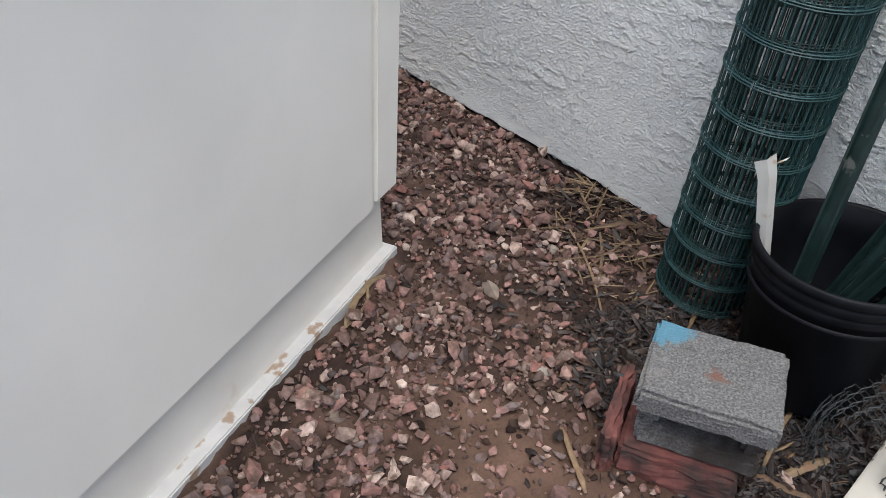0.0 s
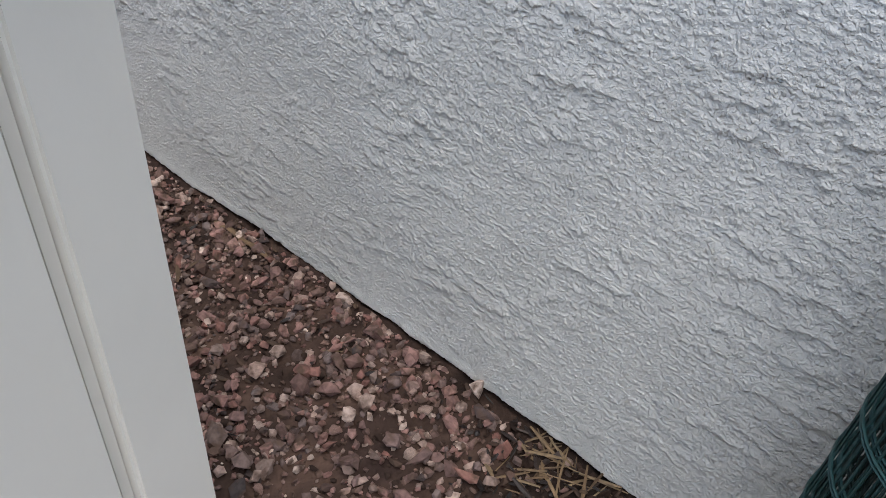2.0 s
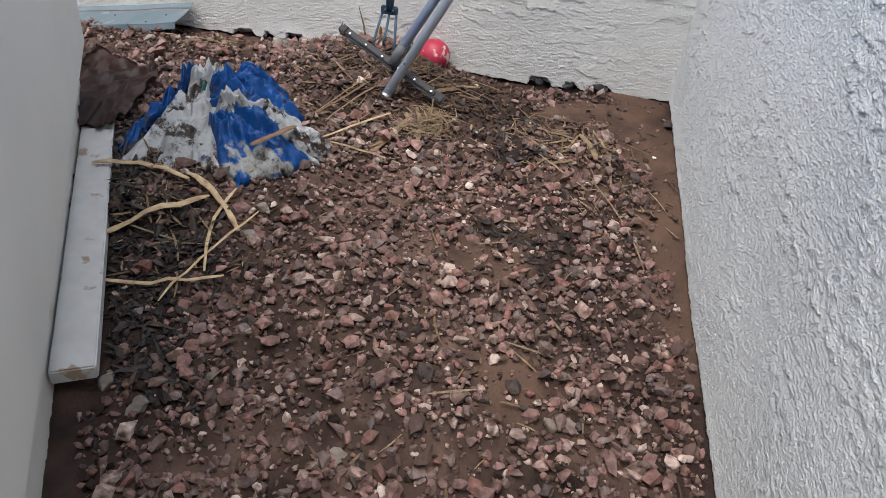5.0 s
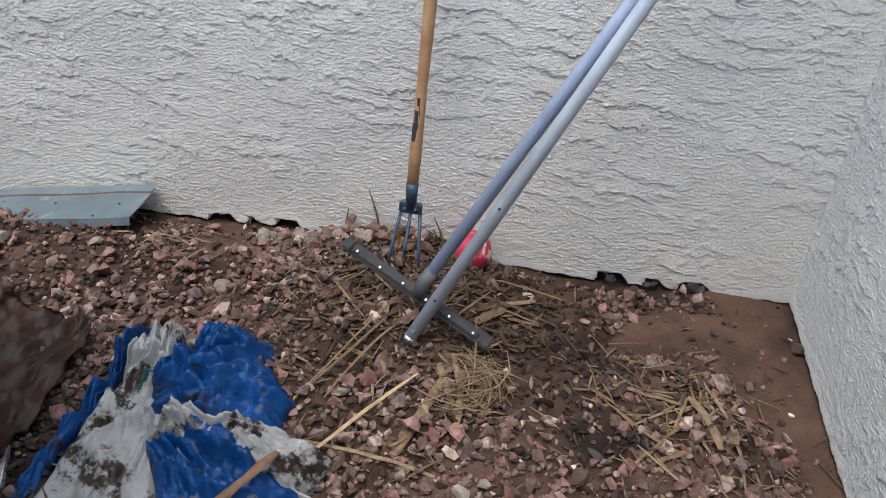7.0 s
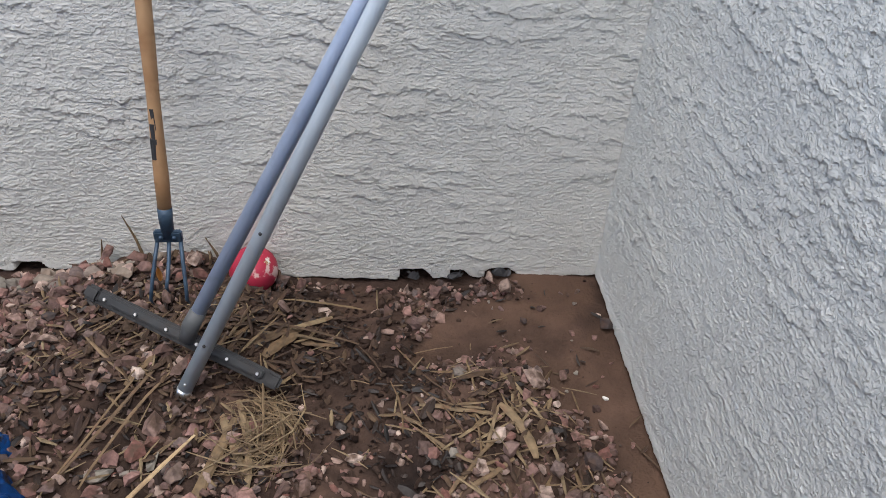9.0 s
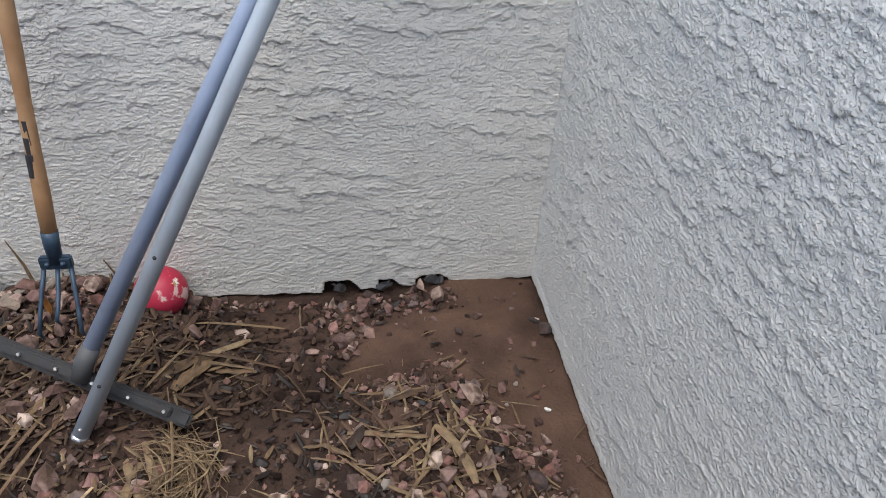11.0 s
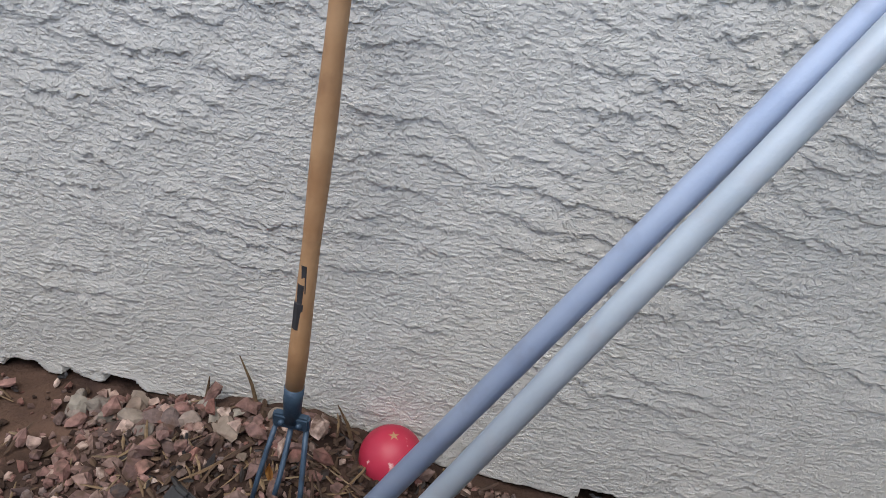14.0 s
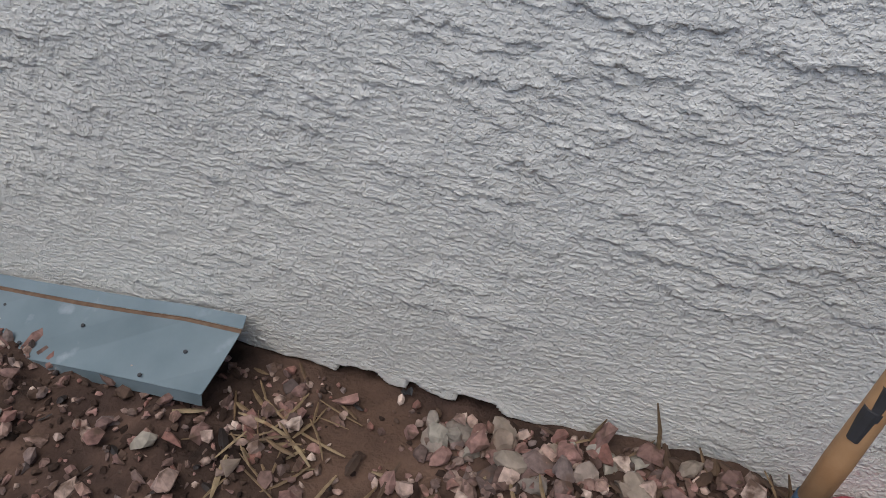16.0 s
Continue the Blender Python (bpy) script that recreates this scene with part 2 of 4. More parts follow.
def height(x, y):
    """The ground's height."""
    x, y = np.asarray(x, float), np.asarray(y, float)
    cx, cy = np.clip(x, -0.9, EAST), np.clip(y, 0, NORTH)
    z = plain(cx, cy)
    z = z + 0.045 * blob(x, y, 1.0, 3.42, 0.22) + 0.050 * blob(x, y, 0.36, 3.72, 0.34) + 0.055 * blob(x, y, 0.02, 3.02, 0.50) - 0.03 * blob(x, y, 0.70, 2.2, 0.6)
    z = z + (base_east(cy) - 0.014 - plain(EAST, cy)) * step(0.95, EAST - 0.02, cx)
    z = z + (foot_north(cx) - 0.008 - plain(cx, NORTH)) * step(3.68, NORTH - 0.02, cy) * (1 - step(1.0, EAST, cx))
    rough = 1 - 0.9 * sandy(x, y)
    return z + rough * (0.010 * fbm(x * 5, y * 5, 3) + 0.009 * fbm(x * 22, y * 22, 5)) + (0.3 + 0.7 * rough) * 0.005 * fbm(x * 45, y * 45, 8)


def sandy(x, y):
    """Where smooth bare dirt shows: a fan washed out of the wall corner, a strip along the east wall, and single patches."""
    wob = 0.06 * fbm(x * 6, y * 6, 21)
    s = step(1.185, 1.25, x + wob + 0.12 * (y - 3.5)) * step(2.55, 2.9, y)
    fan = step(0.0, 0.03, (x - 0.79) * 0.88 - (y - 3.49) * 0.47 + 0.3 * wob) * step(0.0, 0.05, (y - 3.62) + 0.9 * np.maximum(0, x - 1.10) + 0.2 * np.maximum(0, 0.95 - x) * 4 + wob) * step(0.0, 0.03, 3.845 - y + 0.3 * wob)
    s = np.maximum(s, np.where(x > 0.8, fan, 0))
    for cx, cy, r, full in ((0.58, 0.62, 0.19, 0.55), (0.66, 0.50, 0.20, 0.55), (0.84, 2.86, 0.13, 0.8), (-0.12, 3.80, 0.15, 0.7), (0.95, 2.55, 0.11, 0.8), (0.76, 3.84, 0.09, 0.8)):
        s = np.maximum(s, full * blob(x + wob, y - wob, cx, cy, r))
    return s


def stucco(u, z, seed, fall, coarse, reach):
    """Dragged stucco: overlapping scraps of plaster, each with a crisp ragged lower lip and a face that runs out upwards, and crumbly grain."""
    rough = step(-0.35, 0.35, perlin(u / 0.24, z / 0.16, seed + 5) + (0.9 if fall else 0.2) * (z - 0.5))
    h = np.zeros_like(u)
    for k, (pitch, tall, share, long) in enumerate(((0.050, 0.0032, 0.10, 0.140), (0.026, 0.0025, 0.17, 0.065), (0.0120, 0.0011, 0.08, 0.030))):
        pitch, sd = pitch * coarse, seed + 20 * k
        sag = 0.55 * pitch * fbm(u / (3.2 * pitch), z / (5 * pitch), sd + 1, 2)
        ragged = 0.0090 * perlin(u / 0.016, z / 0.026, sd + 2) + 0.0065 * perlin(u / 0.0085, z / 0.020, sd + 3)
        phase = (z + fall * u + sag + ragged * (1.0 if k < 2 else 0.6)) / pitch
        row = np.floor(phase)
        up = phase - row
        there = perlin(u / (long * reach) + row * 17.37, row * 3.71 + 0.5, sd + 4)
        there = step(share, share + 0.10, there + 0.30 * (rough - 0.5) * (1 if k < 2 else -0.4)) * (0.6 + 0.7 * np.abs(perlin(u / 0.03 + row * 5.1, row * 1.3 + 0.5, sd + 6)))
        h = np.maximum(h, tall * (0.55 + 0.55 * rough if k < 2 else 1) * there * np.clip((0.72 - up) / 0.66, 0, 1) ** 0.8)
    if fall:
        h = h - 0.0025 * np.exp(-((u - 0.05 - 0.004 * perlin(z * 12, z * 0, 77)) / 0.004) ** 2) * step(0.42, 0.46, z) * (1 - step(0.72, 0.76, z))
    grain = perlin(u / 0.0070, z / 0.0055, seed + 6)
    return h + 0.0009 * step(0.10, 0.35, grain) + 0.0004 * perlin(u / 0.012, z / 0.0042, seed + 7) + 0.004 * perlin(u / 0.4, z / 0.3, seed + 9)


def wall(name, mat, to_world, u0, u1, z0, z1, du, dz, seed, fall, coarse, reach, lower, recess, back, label):
    """A stucco wall: the relief of its seen face, its lips drooping a little, closed by plain faces round a thick body."""
    nu, nz = int((u1 - u0) / du) + 1, int((z1 - z0) / dz) + 1
    us, zs = np.linspace(u0, u1, nu), np.linspace(z0, z1, nz)
    u, z = np.meshgrid(us, zs, indexing="ij")
    h = stucco(u, z, seed, fall, coarse, reach)
    low = lower(us)[:, None]
    edge = 1 - step(0.0, 0.03, z - low)
    h = h * (1 - 0.6 * edge) + 0.0015 * edge * (1 + 0.8 * fbm(u * 30, z * 30, seed + 11))
    h = np.where(z < low, -recess, h)
    z = z - 1.0 * np.clip(h, 0, 0.008) * step(0.0, 0.05, z1 - z)
    front = to_world(u.ravel(), h.ravel(), z.ravel())
    verts, faces = [front], [grid_faces(nu, nz)]
    n = len(front)
    for a0, a1, b0, b1 in ((u0 - 3.0, u0, -0.5, 1.9), (u0, u1, z1, 1.9), (u0, u1, -0.5, z0)):
        q = np.array([(p, dd, w) for p in (a0, a1) for dd in (0.0, -back) for w in (b0, b1)])
        verts.append(to_world(q[:, 0], q[:, 1], q[:, 2]))
        faces.append(np.array(((0, 1, 3, 2), (4, 6, 7, 5), (0, 4, 5, 1), (2, 3, 7, 6), (0, 2, 6, 4), (1, 5, 7, 3))) + n)
        n += 8
    q = np.array([(p, -back, w) for p in (u0, u1) for w in (z0, z1)])
    verts.append(to_world(q[:, 0], q[:, 1], q[:, 2]))
    faces.append(np.array(((0, 1, 3, 2),)) + n)
    ob = new(name, arrays(name, np.concatenate(verts), np.concatenate(faces), mat, True))
    return tagged(ob, label, "wall", kind="structure")


wall("wall_north", STUCCO_CREAM, lambda u, h, z: np.stack([u, NORTH - h, z], -1), -1.0, EAST + 0.02, 0.08, 1.12, 0.0042, 0.0014, 100, 0.09, 1.0, 0.62, base_north, 0.05, 0.2, "cream stucco wall with broken lower edge above red dirt")
wall("wall_east", STUCCO_GREY, lambda u, h, z: np.stack([EAST - h, u, z], -1), 0.15, NORTH + 0.02, -0.02, 1.12, 0.0043, 0.0017, 200, 0.0, 0.80, 0.36, base_east, 0.02, 0.2, "pale grey rough stucco wall beside the gravel strip")

# ground: one sheet, fine where the walk goes
fx = np.concatenate([np.geomspace(-60, -1.25, 14), np.arange(-1.2, 1.42, 0.010), np.geomspace(1.5, 60, 12)])
fy = np.concatenate([-np.geomspace(60, 0.4, 14), np.arange(-0.3, 4.05, 0.010), np.geomspace(4.2, 60, 12)])
gx, gy = np.meshgrid(fx, fy, indexing="ij")
ground = new("ground", arrays("ground", np.stack([gx, gy, height(gx, gy)], -1).reshape(-1, 3), grid_faces(len(fx), len(fy)), DIRT, True))
sand = ground.data.attributes.new("sand", "FLOAT", "POINT")
sand.data.foreach_set("value", np.ascontiguousarray(sandy(gx, gy).ravel(), dtype=np.float32))
tagged(ground, "damp red-brown dirt with gravel and bare sandy patches", "ground", kind="structure")


# ---- shed ----
def shed_point(u, v, z, out=0.0):
    """A point by metres along the south side, the east side, and height; out: outwards from both."""
    p = SHED + WEST_WAY * (u - out) + NORTH_WAY * (v - out)
    tip = max(0.0, z - 0.23) * 0.055 * max(0.0, 1 - v / 1.2)
    return (p.x + 0.88 * tip, p.y - 0.48 * tip, z)


def shed_slab(bm, u0, u1, v0, v1, z0, z1, rise=0.0):
    """An upright slab in the shed's axes; rise lifts its lower edge along the east side."""
    vs = [bm.verts.new(shed_point(u, v, (z0 if lowz else z1) + rise * v * (lowz or z1 < 0.15))) for u in (u0, u1) for v in (v0, v1) for lowz in (True, False)]
    for f in ((0, 1, 3, 2), (4, 6, 7, 5), (0, 4, 5, 1), (2, 3, 7, 6), (0, 2, 6, 4), (1, 5, 7, 3)):
        bm.faces.new([vs[i] for i in f])
    bmesh.ops.recalc_face_normals(bm, faces=bm.faces)


shed = thing("garden_shed", (0, 0, 0), "off-white painted garden shed standing on gravel", "shed")
LOW, RISE, LONG, TALL = 0.226, 0.092, 2.12, 1.15
for name, args, mat, label in (
    ("wall_panel", (0.104, 2.2, 0.0, 0.03, LOW, TALL), SHED_PAINT, ""),
    ("groove", (0.088, 0.104, 0.005, 0.03, LOW, TALL), SHED_BASE, "narrow tan groove beside the corner"),
    ("corner_post", (0.0, 0.088, -0.002, 0.045, LOW + 0.012, TALL), SHED_PAINT, ""),
    ("wall_panel", (-0.001, 0.03, 0.046, LONG, LOW, TALL, RISE), SHED_PAINT, ""),
    ("base_panel", (0.03, 2.2, 0.024, 0.05, 0.02, LOW + 0.02), SHED_BASE, "dirty beige base board"),
    ("base_panel", (0.035, 0.05, 0.06, LONG, 0.02, LOW + 0.1, RISE), SHED_BASE, "dirty beige base board"),
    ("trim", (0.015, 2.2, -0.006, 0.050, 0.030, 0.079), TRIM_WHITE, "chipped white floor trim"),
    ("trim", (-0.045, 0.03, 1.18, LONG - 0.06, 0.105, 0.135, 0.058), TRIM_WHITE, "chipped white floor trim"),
    ("back_panel", (0.03, 2.2, LONG - 0.03, LONG, 0.3, TALL), SHED_PAINT, ""),
    ("side_panel", (2.17, 2.2, 0.03, LONG, 0.05, TALL), SHED_PAINT, ""),
    ("roof", (-0.06, 2.26, -0.06, LONG + 0.06, TALL, TALL + 0.06), SHED_PAINT, ""),
):
    bm = bmesh.new()
    shed_slab(bm, *args)
    bevelled(bm, 0.003)
    part(name, bm, mat, shed, label)

# ---- more materials ----
WOOD = material("worn_wood_handle", [(0.30, 0.16, 0.075), (0.44, 0.27, 0.14)], 14, 0.6, 0.3, 200, stain=(0.20, 0.10, 0.05), stain_scale=12, stain_at=(0.58, 0.75))
INK = material("black_stain_and_hole_shade", [(0.02, 0.02, 0.022), (0.035, 0.035, 0.04)], 40, 0.7, 0.2, 200)
BLUE_STEEL = material("dark_blue_enamel", [(0.025, 0.05, 0.085), (0.05, 0.085, 0.13)], 60, 0.5, 0.3, 300, metal=0.3, stain=(0.05, 0.03, 0.025), stain_scale=40, stain_at=(0.6, 0.75))
ALUMINIUM = material("dull_aluminium", [(0.41, 0.48, 0.55), (0.49, 0.56, 0.63)], 12, 0.45, 0.15, 300, metal=0.12, stain=(0.44, 0.47, 0.52), stain_scale=22, stain_at=(0.58, 0.8))
LILAC_TUBE = material("violet_grey_anodised", [(0.34, 0.42, 0.58), (0.42, 0.50, 0.65)], 12, 0.45, 0.15, 300, metal=0.12, stain=(0.30, 0.34, 0.44), stain_scale=22, stain_at=(0.58, 0.8))
BLACK_RUBBER = material("black_rubber", [(0.018, 0.018, 0.02), (0.04, 0.04, 0.042)], 50, 0.75, 0.2, 250)
DARK_GREY = material("dark_grey_plastic", [(0.06, 0.065, 0.07), (0.10, 0.105, 0.11)], 30, 0.6, 0.2, 250)
DULL_BAR = material("grimy_aluminium_bar", [(0.022, 0.024, 0.028), (0.045, 0.048, 0.052)], 30, 0.6, 0.2, 250, spec=0.3, stain=(0.05, 0.042, 0.038), stain_scale=24, stain_at=(0.5, 0.7))
STEEL = material("bright_screw_steel", [(0.6, 0.6, 0.6), (0.7, 0.7, 0.7)], 80, 0.3, 0.0, metal=1.0)
GALVANISED = material("galvanised_sheet", [(0.11, 0.150, 0.172), (0.170, 0.215, 0.240)], 9, 0.6, 0.10, 120, metal=0.3, spec=0.3, stain=(0.30, 0.34, 0.37), stain_scale=14, stain_at=(0.6, 0.75))
RUST = material("rusty_fold", [(0.09, 0.045, 0.024), (0.156, 0.102, 0.066)], 60, 0.85, 0.3, 250)
RED_BALL = material("red_patterned_rubber", [(0.36, 0.015, 0.04), (0.44, 0.03, 0.07)], 8, 0.5, 0.1, 150, stain=(0.62, 0.42, 0.40), stain_scale=24, stain_at=(0.585, 0.615))
POT = material("black_pot_plastic", [(0.004, 0.0045, 0.006), (0.009, 0.010, 0.012)], 18, 0.5, 0.15, 150, spec=0.12)
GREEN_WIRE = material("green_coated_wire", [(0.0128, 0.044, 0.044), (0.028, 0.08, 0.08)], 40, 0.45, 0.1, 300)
# the same coated wire, with the shade inside the roll put into its colour
GREEN_WIRE_SHADED = material("shaded_green_wire", [(0.0055, 0.0176, 0.0154), (0.011, 0.0303, 0.0264)], 40, 0.55, 0.1, 300)
GREEN_STEEL = material("dark_green_stake_paint", [(0.007, 0.021, 0.018), (0.014, 0.036, 0.032)], 40, 0.5, 0.2, 200, stain=(0.12, 0.13, 0.12), stain_scale=30, stain_at=(0.66, 0.7))
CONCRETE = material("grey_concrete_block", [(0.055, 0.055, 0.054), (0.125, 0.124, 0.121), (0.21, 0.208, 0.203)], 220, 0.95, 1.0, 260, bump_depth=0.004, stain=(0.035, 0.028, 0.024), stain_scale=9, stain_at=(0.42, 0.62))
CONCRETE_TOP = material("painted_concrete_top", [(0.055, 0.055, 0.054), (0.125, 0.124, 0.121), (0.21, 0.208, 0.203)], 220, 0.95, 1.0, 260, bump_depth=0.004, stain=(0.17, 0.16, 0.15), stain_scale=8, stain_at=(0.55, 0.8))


def patch(m, centre, radius, colour, ragged):
    """A ragged patch of paint or mud round a point of the object."""
    n, link = m.node_tree.nodes, m.node_tree.links.new
    shader = n["Principled BSDF"]
    was = shader.inputs["Base Color"].links[0].from_socket
    co = n.new("ShaderNodeTexCoord")
    far = n.new("ShaderNodeVectorMath")
    far.operation = "DISTANCE"
    far.inputs[1].default_value = centre
    link(co.outputs["Object"], far.inputs[0])
    wob = n.new("ShaderNodeTexNoise")
    wob.inputs["Scale"].default_value, wob.inputs["Detail"].default_value = 45, 8
    link(co.outputs["Object"], wob.inputs["Vector"])
    add = n.new("ShaderNodeMath")
    add.operation = "MULTIPLY_ADD"
    link(wob.outputs[0], add.inputs[0])
    add.inputs[1].default_value = ragged
    link(far.outputs["Value"], add.inputs[2])
    mask = n.new("ShaderNodeMapRange")
    mask.inputs[1].default_value, mask.inputs[2].default_value, mask.inputs[3].default_value, mask.inputs[4].default_value = radius + ragged * 0.42, radius + ragged * 0.6, 0.9, 0.0
    link(add.outputs[0], mask.inputs[0])
    mixer = n.new("ShaderNodeMix")
    mixer.data_type = "RGBA"
    link(mask.outputs[0], mixer.inputs[0])
    link(was, mixer.inputs[6])
    mixer.inputs[7].default_value = (*colour, 1)
    link(mixer.outputs[2], shader.inputs["Base Color"])


patch(CONCRETE_TOP, (-0.105, 0.100, 0.155), 0.052, (0.075, 0.21, 0.29), 0.075)
patch(CONCRETE_TOP, (0.0, -0.005, 0.16), 0.010, (0.15, 0.072, 0.05), 0.09)
CLAY = material("red_brick_clay", [(0.120, 0.038, 0.032), (0.185, 0.068, 0.056)], 35, 0.85, 0.4, 200, stain=(0.035, 0.021, 0.018), stain_scale=11, stain_at=(0.44, 0.62))
PVC = material("white_plastic_strip", [(0.68, 0.67, 0.62), (0.76, 0.75, 0.71)], 15, 0.45, 0.1, 100, stain=(0.55, 0.28, 0.07), stain_scale=20, stain_at=(0.60, 0.68))
CREAM_BOARD = material("cream_board", [(0.45, 0.4275, 0.3675), (0.495, 0.4725, 0.4125)], 10, 0.6, 0.1, 90)
GREY_WIRE = material("weathered_grey_wire", [(0.02, 0.024, 0.024), (0.06, 0.066, 0.066)], 60, 0.6, 0.1, 300, metal=0.4)
BROWN_SHEET = material("soaked_brown_card", [(0.030, 0.016, 0.013), (0.085, 0.038, 0.028)], 7, 0.5, 0.5, 90, stain=(0.09, 0.065, 0.055), stain_scale=18, stain_at=(0.62, 0.72))
STRAW_TONES = [(0.127, 0.078, 0.04), (0.19, 0.13, 0.07), (0.084, 0.049, 0.027), (0.238, 0.175, 0.1), (0.148, 0.093, 0.05)]
STRAW = material("dry_straw", STRAW_TONES, 90, 0.75, 0.3, 400, per="island")
STALK = material("dry_stalk", STRAW_TONES, 70, 0.75, 0.4, 300, per="object", stain=(0.16, 0.09, 0.05), stain_scale=30, stain_at=(0.58, 0.7))
LITTER = material("wet_leaf_litter", [(0.006, 0.004, 0.0035), (0.016, 0.009, 0.007), (0.010, 0.0065, 0.0055), (0.034, 0.020, 0.014), (0.009, 0.008, 0.008)], 60, 0.6, 0.4, 200, per="island")
CHIPS = material("brown_wood_chips", [(0.040, 0.021, 0.014), (0.068, 0.039, 0.023), (0.052, 0.029, 0.019), (0.095, 0.058, 0.033), (0.032, 0.017, 0.013)], 60, 0.85, 0.4, 250, per="island")


PALE_STALK = material("pale_dry_stalk", [(0.30, 0.20, 0.11), (0.42, 0.30, 0.17), (0.50, 0.38, 0.23)], 40, 0.75, 0.5, 200, stain=(0.18, 0.11, 0.065), stain_scale=22, stain_at=(0.56, 0.68))
PALE_STONE = material("pale_stone", [(0.247, 0.206, 0.168), (0.206, 0.158, 0.127), (0.289, 0.262, 0.222), (0.165, 0.138, 0.121), (0.329, 0.302, 0.261), (0.226, 0.165, 0.141)], 45, 0.92, 0.8, 200, per="object", spec=0.15, stain=(0.15, 0.10, 0.08), stain_scale=25, stain_at=(0.55, 0.7))
BARK = material("torn_bark", [(0.10, 0.055, 0.03), (0.22, 0.13, 0.075)], 50, 0.8, 0.5, 250)
LEAF = material("orange_dry_leaf", [(0.42, 0.19, 0.05), (0.52, 0.27, 0.08)], 40, 0.7, 0.3, 200)
TAR_PAPER = material("grey_building_paper", [(0.035, 0.035, 0.038), (0.09, 0.09, 0.095)], 30, 0.85, 0.5, 120)


def tarp_material(name, blue, cut):
    """Crumpled tarp: blue and white printed areas with mud smeared over them."""
    m = material(name, [(0.005, 0.060, 0.24), (0.013, 0.145, 0.50)] if blue else [(0.50, 0.51, 0.51), (0.64, 0.65, 0.65)], 9, 0.42, 0.9, 55, bump_depth=0.006, stain=(0.50, 0.50, 0.47) if blue else (0.012, 0.09, 0.30), stain_scale=9 if blue else 12, stain_at=cut)
    t = m.node_tree
    n, link = t.nodes, t.links.new
    shader = n["Principled BSDF"]
    was = shader.inputs["Base Color"].links[0].from_socket
    co = n.new("ShaderNodeTexCoord")
    mud = n.new("ShaderNodeTexNoise")
    mud.inputs["Scale"].default_value, mud.inputs["Detail"].default_value, mud.inputs["Roughness"].default_value = (18 if blue else 14), 12, 0.72
    link(co.outputs["Object"], mud.inputs["Vector"])
    mask = n.new("ShaderNodeMapRange")
    mask.inputs[1].default_value, mask.inputs[2].default_value = (0.54, 0.63) if blue else (0.53, 0.59)
    link(mud.outputs[0], mask.inputs[0])
    mixer = n.new("ShaderNodeMix")
    mixer.data_type = "RGBA"
    link(mask.outputs[0], mixer.inputs[0])
    link(was, mixer.inputs[6])
    mixer.inputs[7].default_value = (0.055, 0.038, 0.030, 1)
    link(mixer.outputs[2], shader.inputs["Base Color"])
    return m


TARP_BLUE = tarp_material("blue_tarp", True, (0.66, 0.70))
TARP_MIXED = tarp_material("blue_and_white_tarp", True, (0.535, 0.565))
TARP_WHITE = tarp_material("white_tarp", False, (0.66, 0.69))
TARP_TEAL = material("teal_tarp_print", [(0.01, 0.16, 0.17), (0.03, 0.26, 0.26)], 14, 0.45, 0.2, 120)


HX, HY = np.arange(-1.1, 1.42, 0.01), np.arange(-0.3, 4.0, 0.01)
HEIGHTS = height(*np.meshgrid(HX, HY, indexing="ij")).tolist()


def ground_z(x, y):
    """The ground's height at one place, read off a fine grid."""
    u, v = min(max((x + 1.1) * 100, 0), len(HX) - 1.01), min(max((y + 0.3) * 100, 0), len(HY) - 1.01)
    i, j = int(u), int(v)
    u, v = u - i, v - j
    a, b = HEIGHTS[i], HEIGHTS[i + 1]
    return (a[j] * (1 - v) + a[j + 1] * v) * (1 - u) + (b[j] * (1 - v) + b[j + 1] * v) * u


def on_ground(x, y, lift=0.0):
    return (x, y, ground_z(x, y) + lift)


# ---- hoe, poles and squeegee by the north wall ----
def along(a, b, d):
    a, b = Vector(a), Vector(b)
    return a + (b - a).normalized() * d


hoe = thing("garden_cultivator", (0.405, 3.757, 0.40), "three-pronged garden cultivator with worn wooden handle leaning on stucco", "garden tool")
bm = bmesh.new()
foot, crown = Vector((0.0, 0.0, 0.03)), Vector((0.036, 0.145, 1.02))
tube(bm, [foot + (crown - foot) * k / 12 for k in range(13)], [0.0128 + 0.0012 * math.sin(k * 1.7) for k in range(13)], 14)
part("handle", bm, WOOD, hoe, "worn wooden handle", True)
bm = bmesh.new()
a, b = foot + (crown - foot) * 0.125, foot + (crown - foot) * 0.225
for k in range(3):
    tube(bm, [a + Vector((-0.003 + 0.003 * k, -0.0045 + 0.004 * k, 0.028 * k)), a + Vector((0.002 * k - 0.002, -0.0045 + 0.004 * k + 0.0055, 0.028 * k + 0.04))], 0.0092 - 0.0008 * k, 8)
part("paint_mark", bm, INK, hoe, "black paint mark on the handle")
bm = bmesh.new()
tube(bm, [(0, -0.004, -0.01), foot, foot + (crown - foot) * 0.022], [0.012, 0.0140, 0.0145], 12)
part("socket", bm, BLUE_STEEL, hoe, "dark blue steel socket", True)
bm = bmesh.new()
box(bm, -0.027, 0.027, -0.012, 0.002, -0.022, 0.004)
bevelled(bm, 0.003)
part("bridge", bm, BLUE_STEEL, hoe, "dark blue steel bridge plate")
for side in (-1, 1):
    bm = bmesh.new()
    bmesh.ops.create_uvsphere(bm, u_segments=10, v_segments=6, radius=0.005, matrix=Matrix.Translation((side * 0.013, -0.013, -0.009)))
    part("rivet", bm, BLUE_STEEL, hoe, "", True)
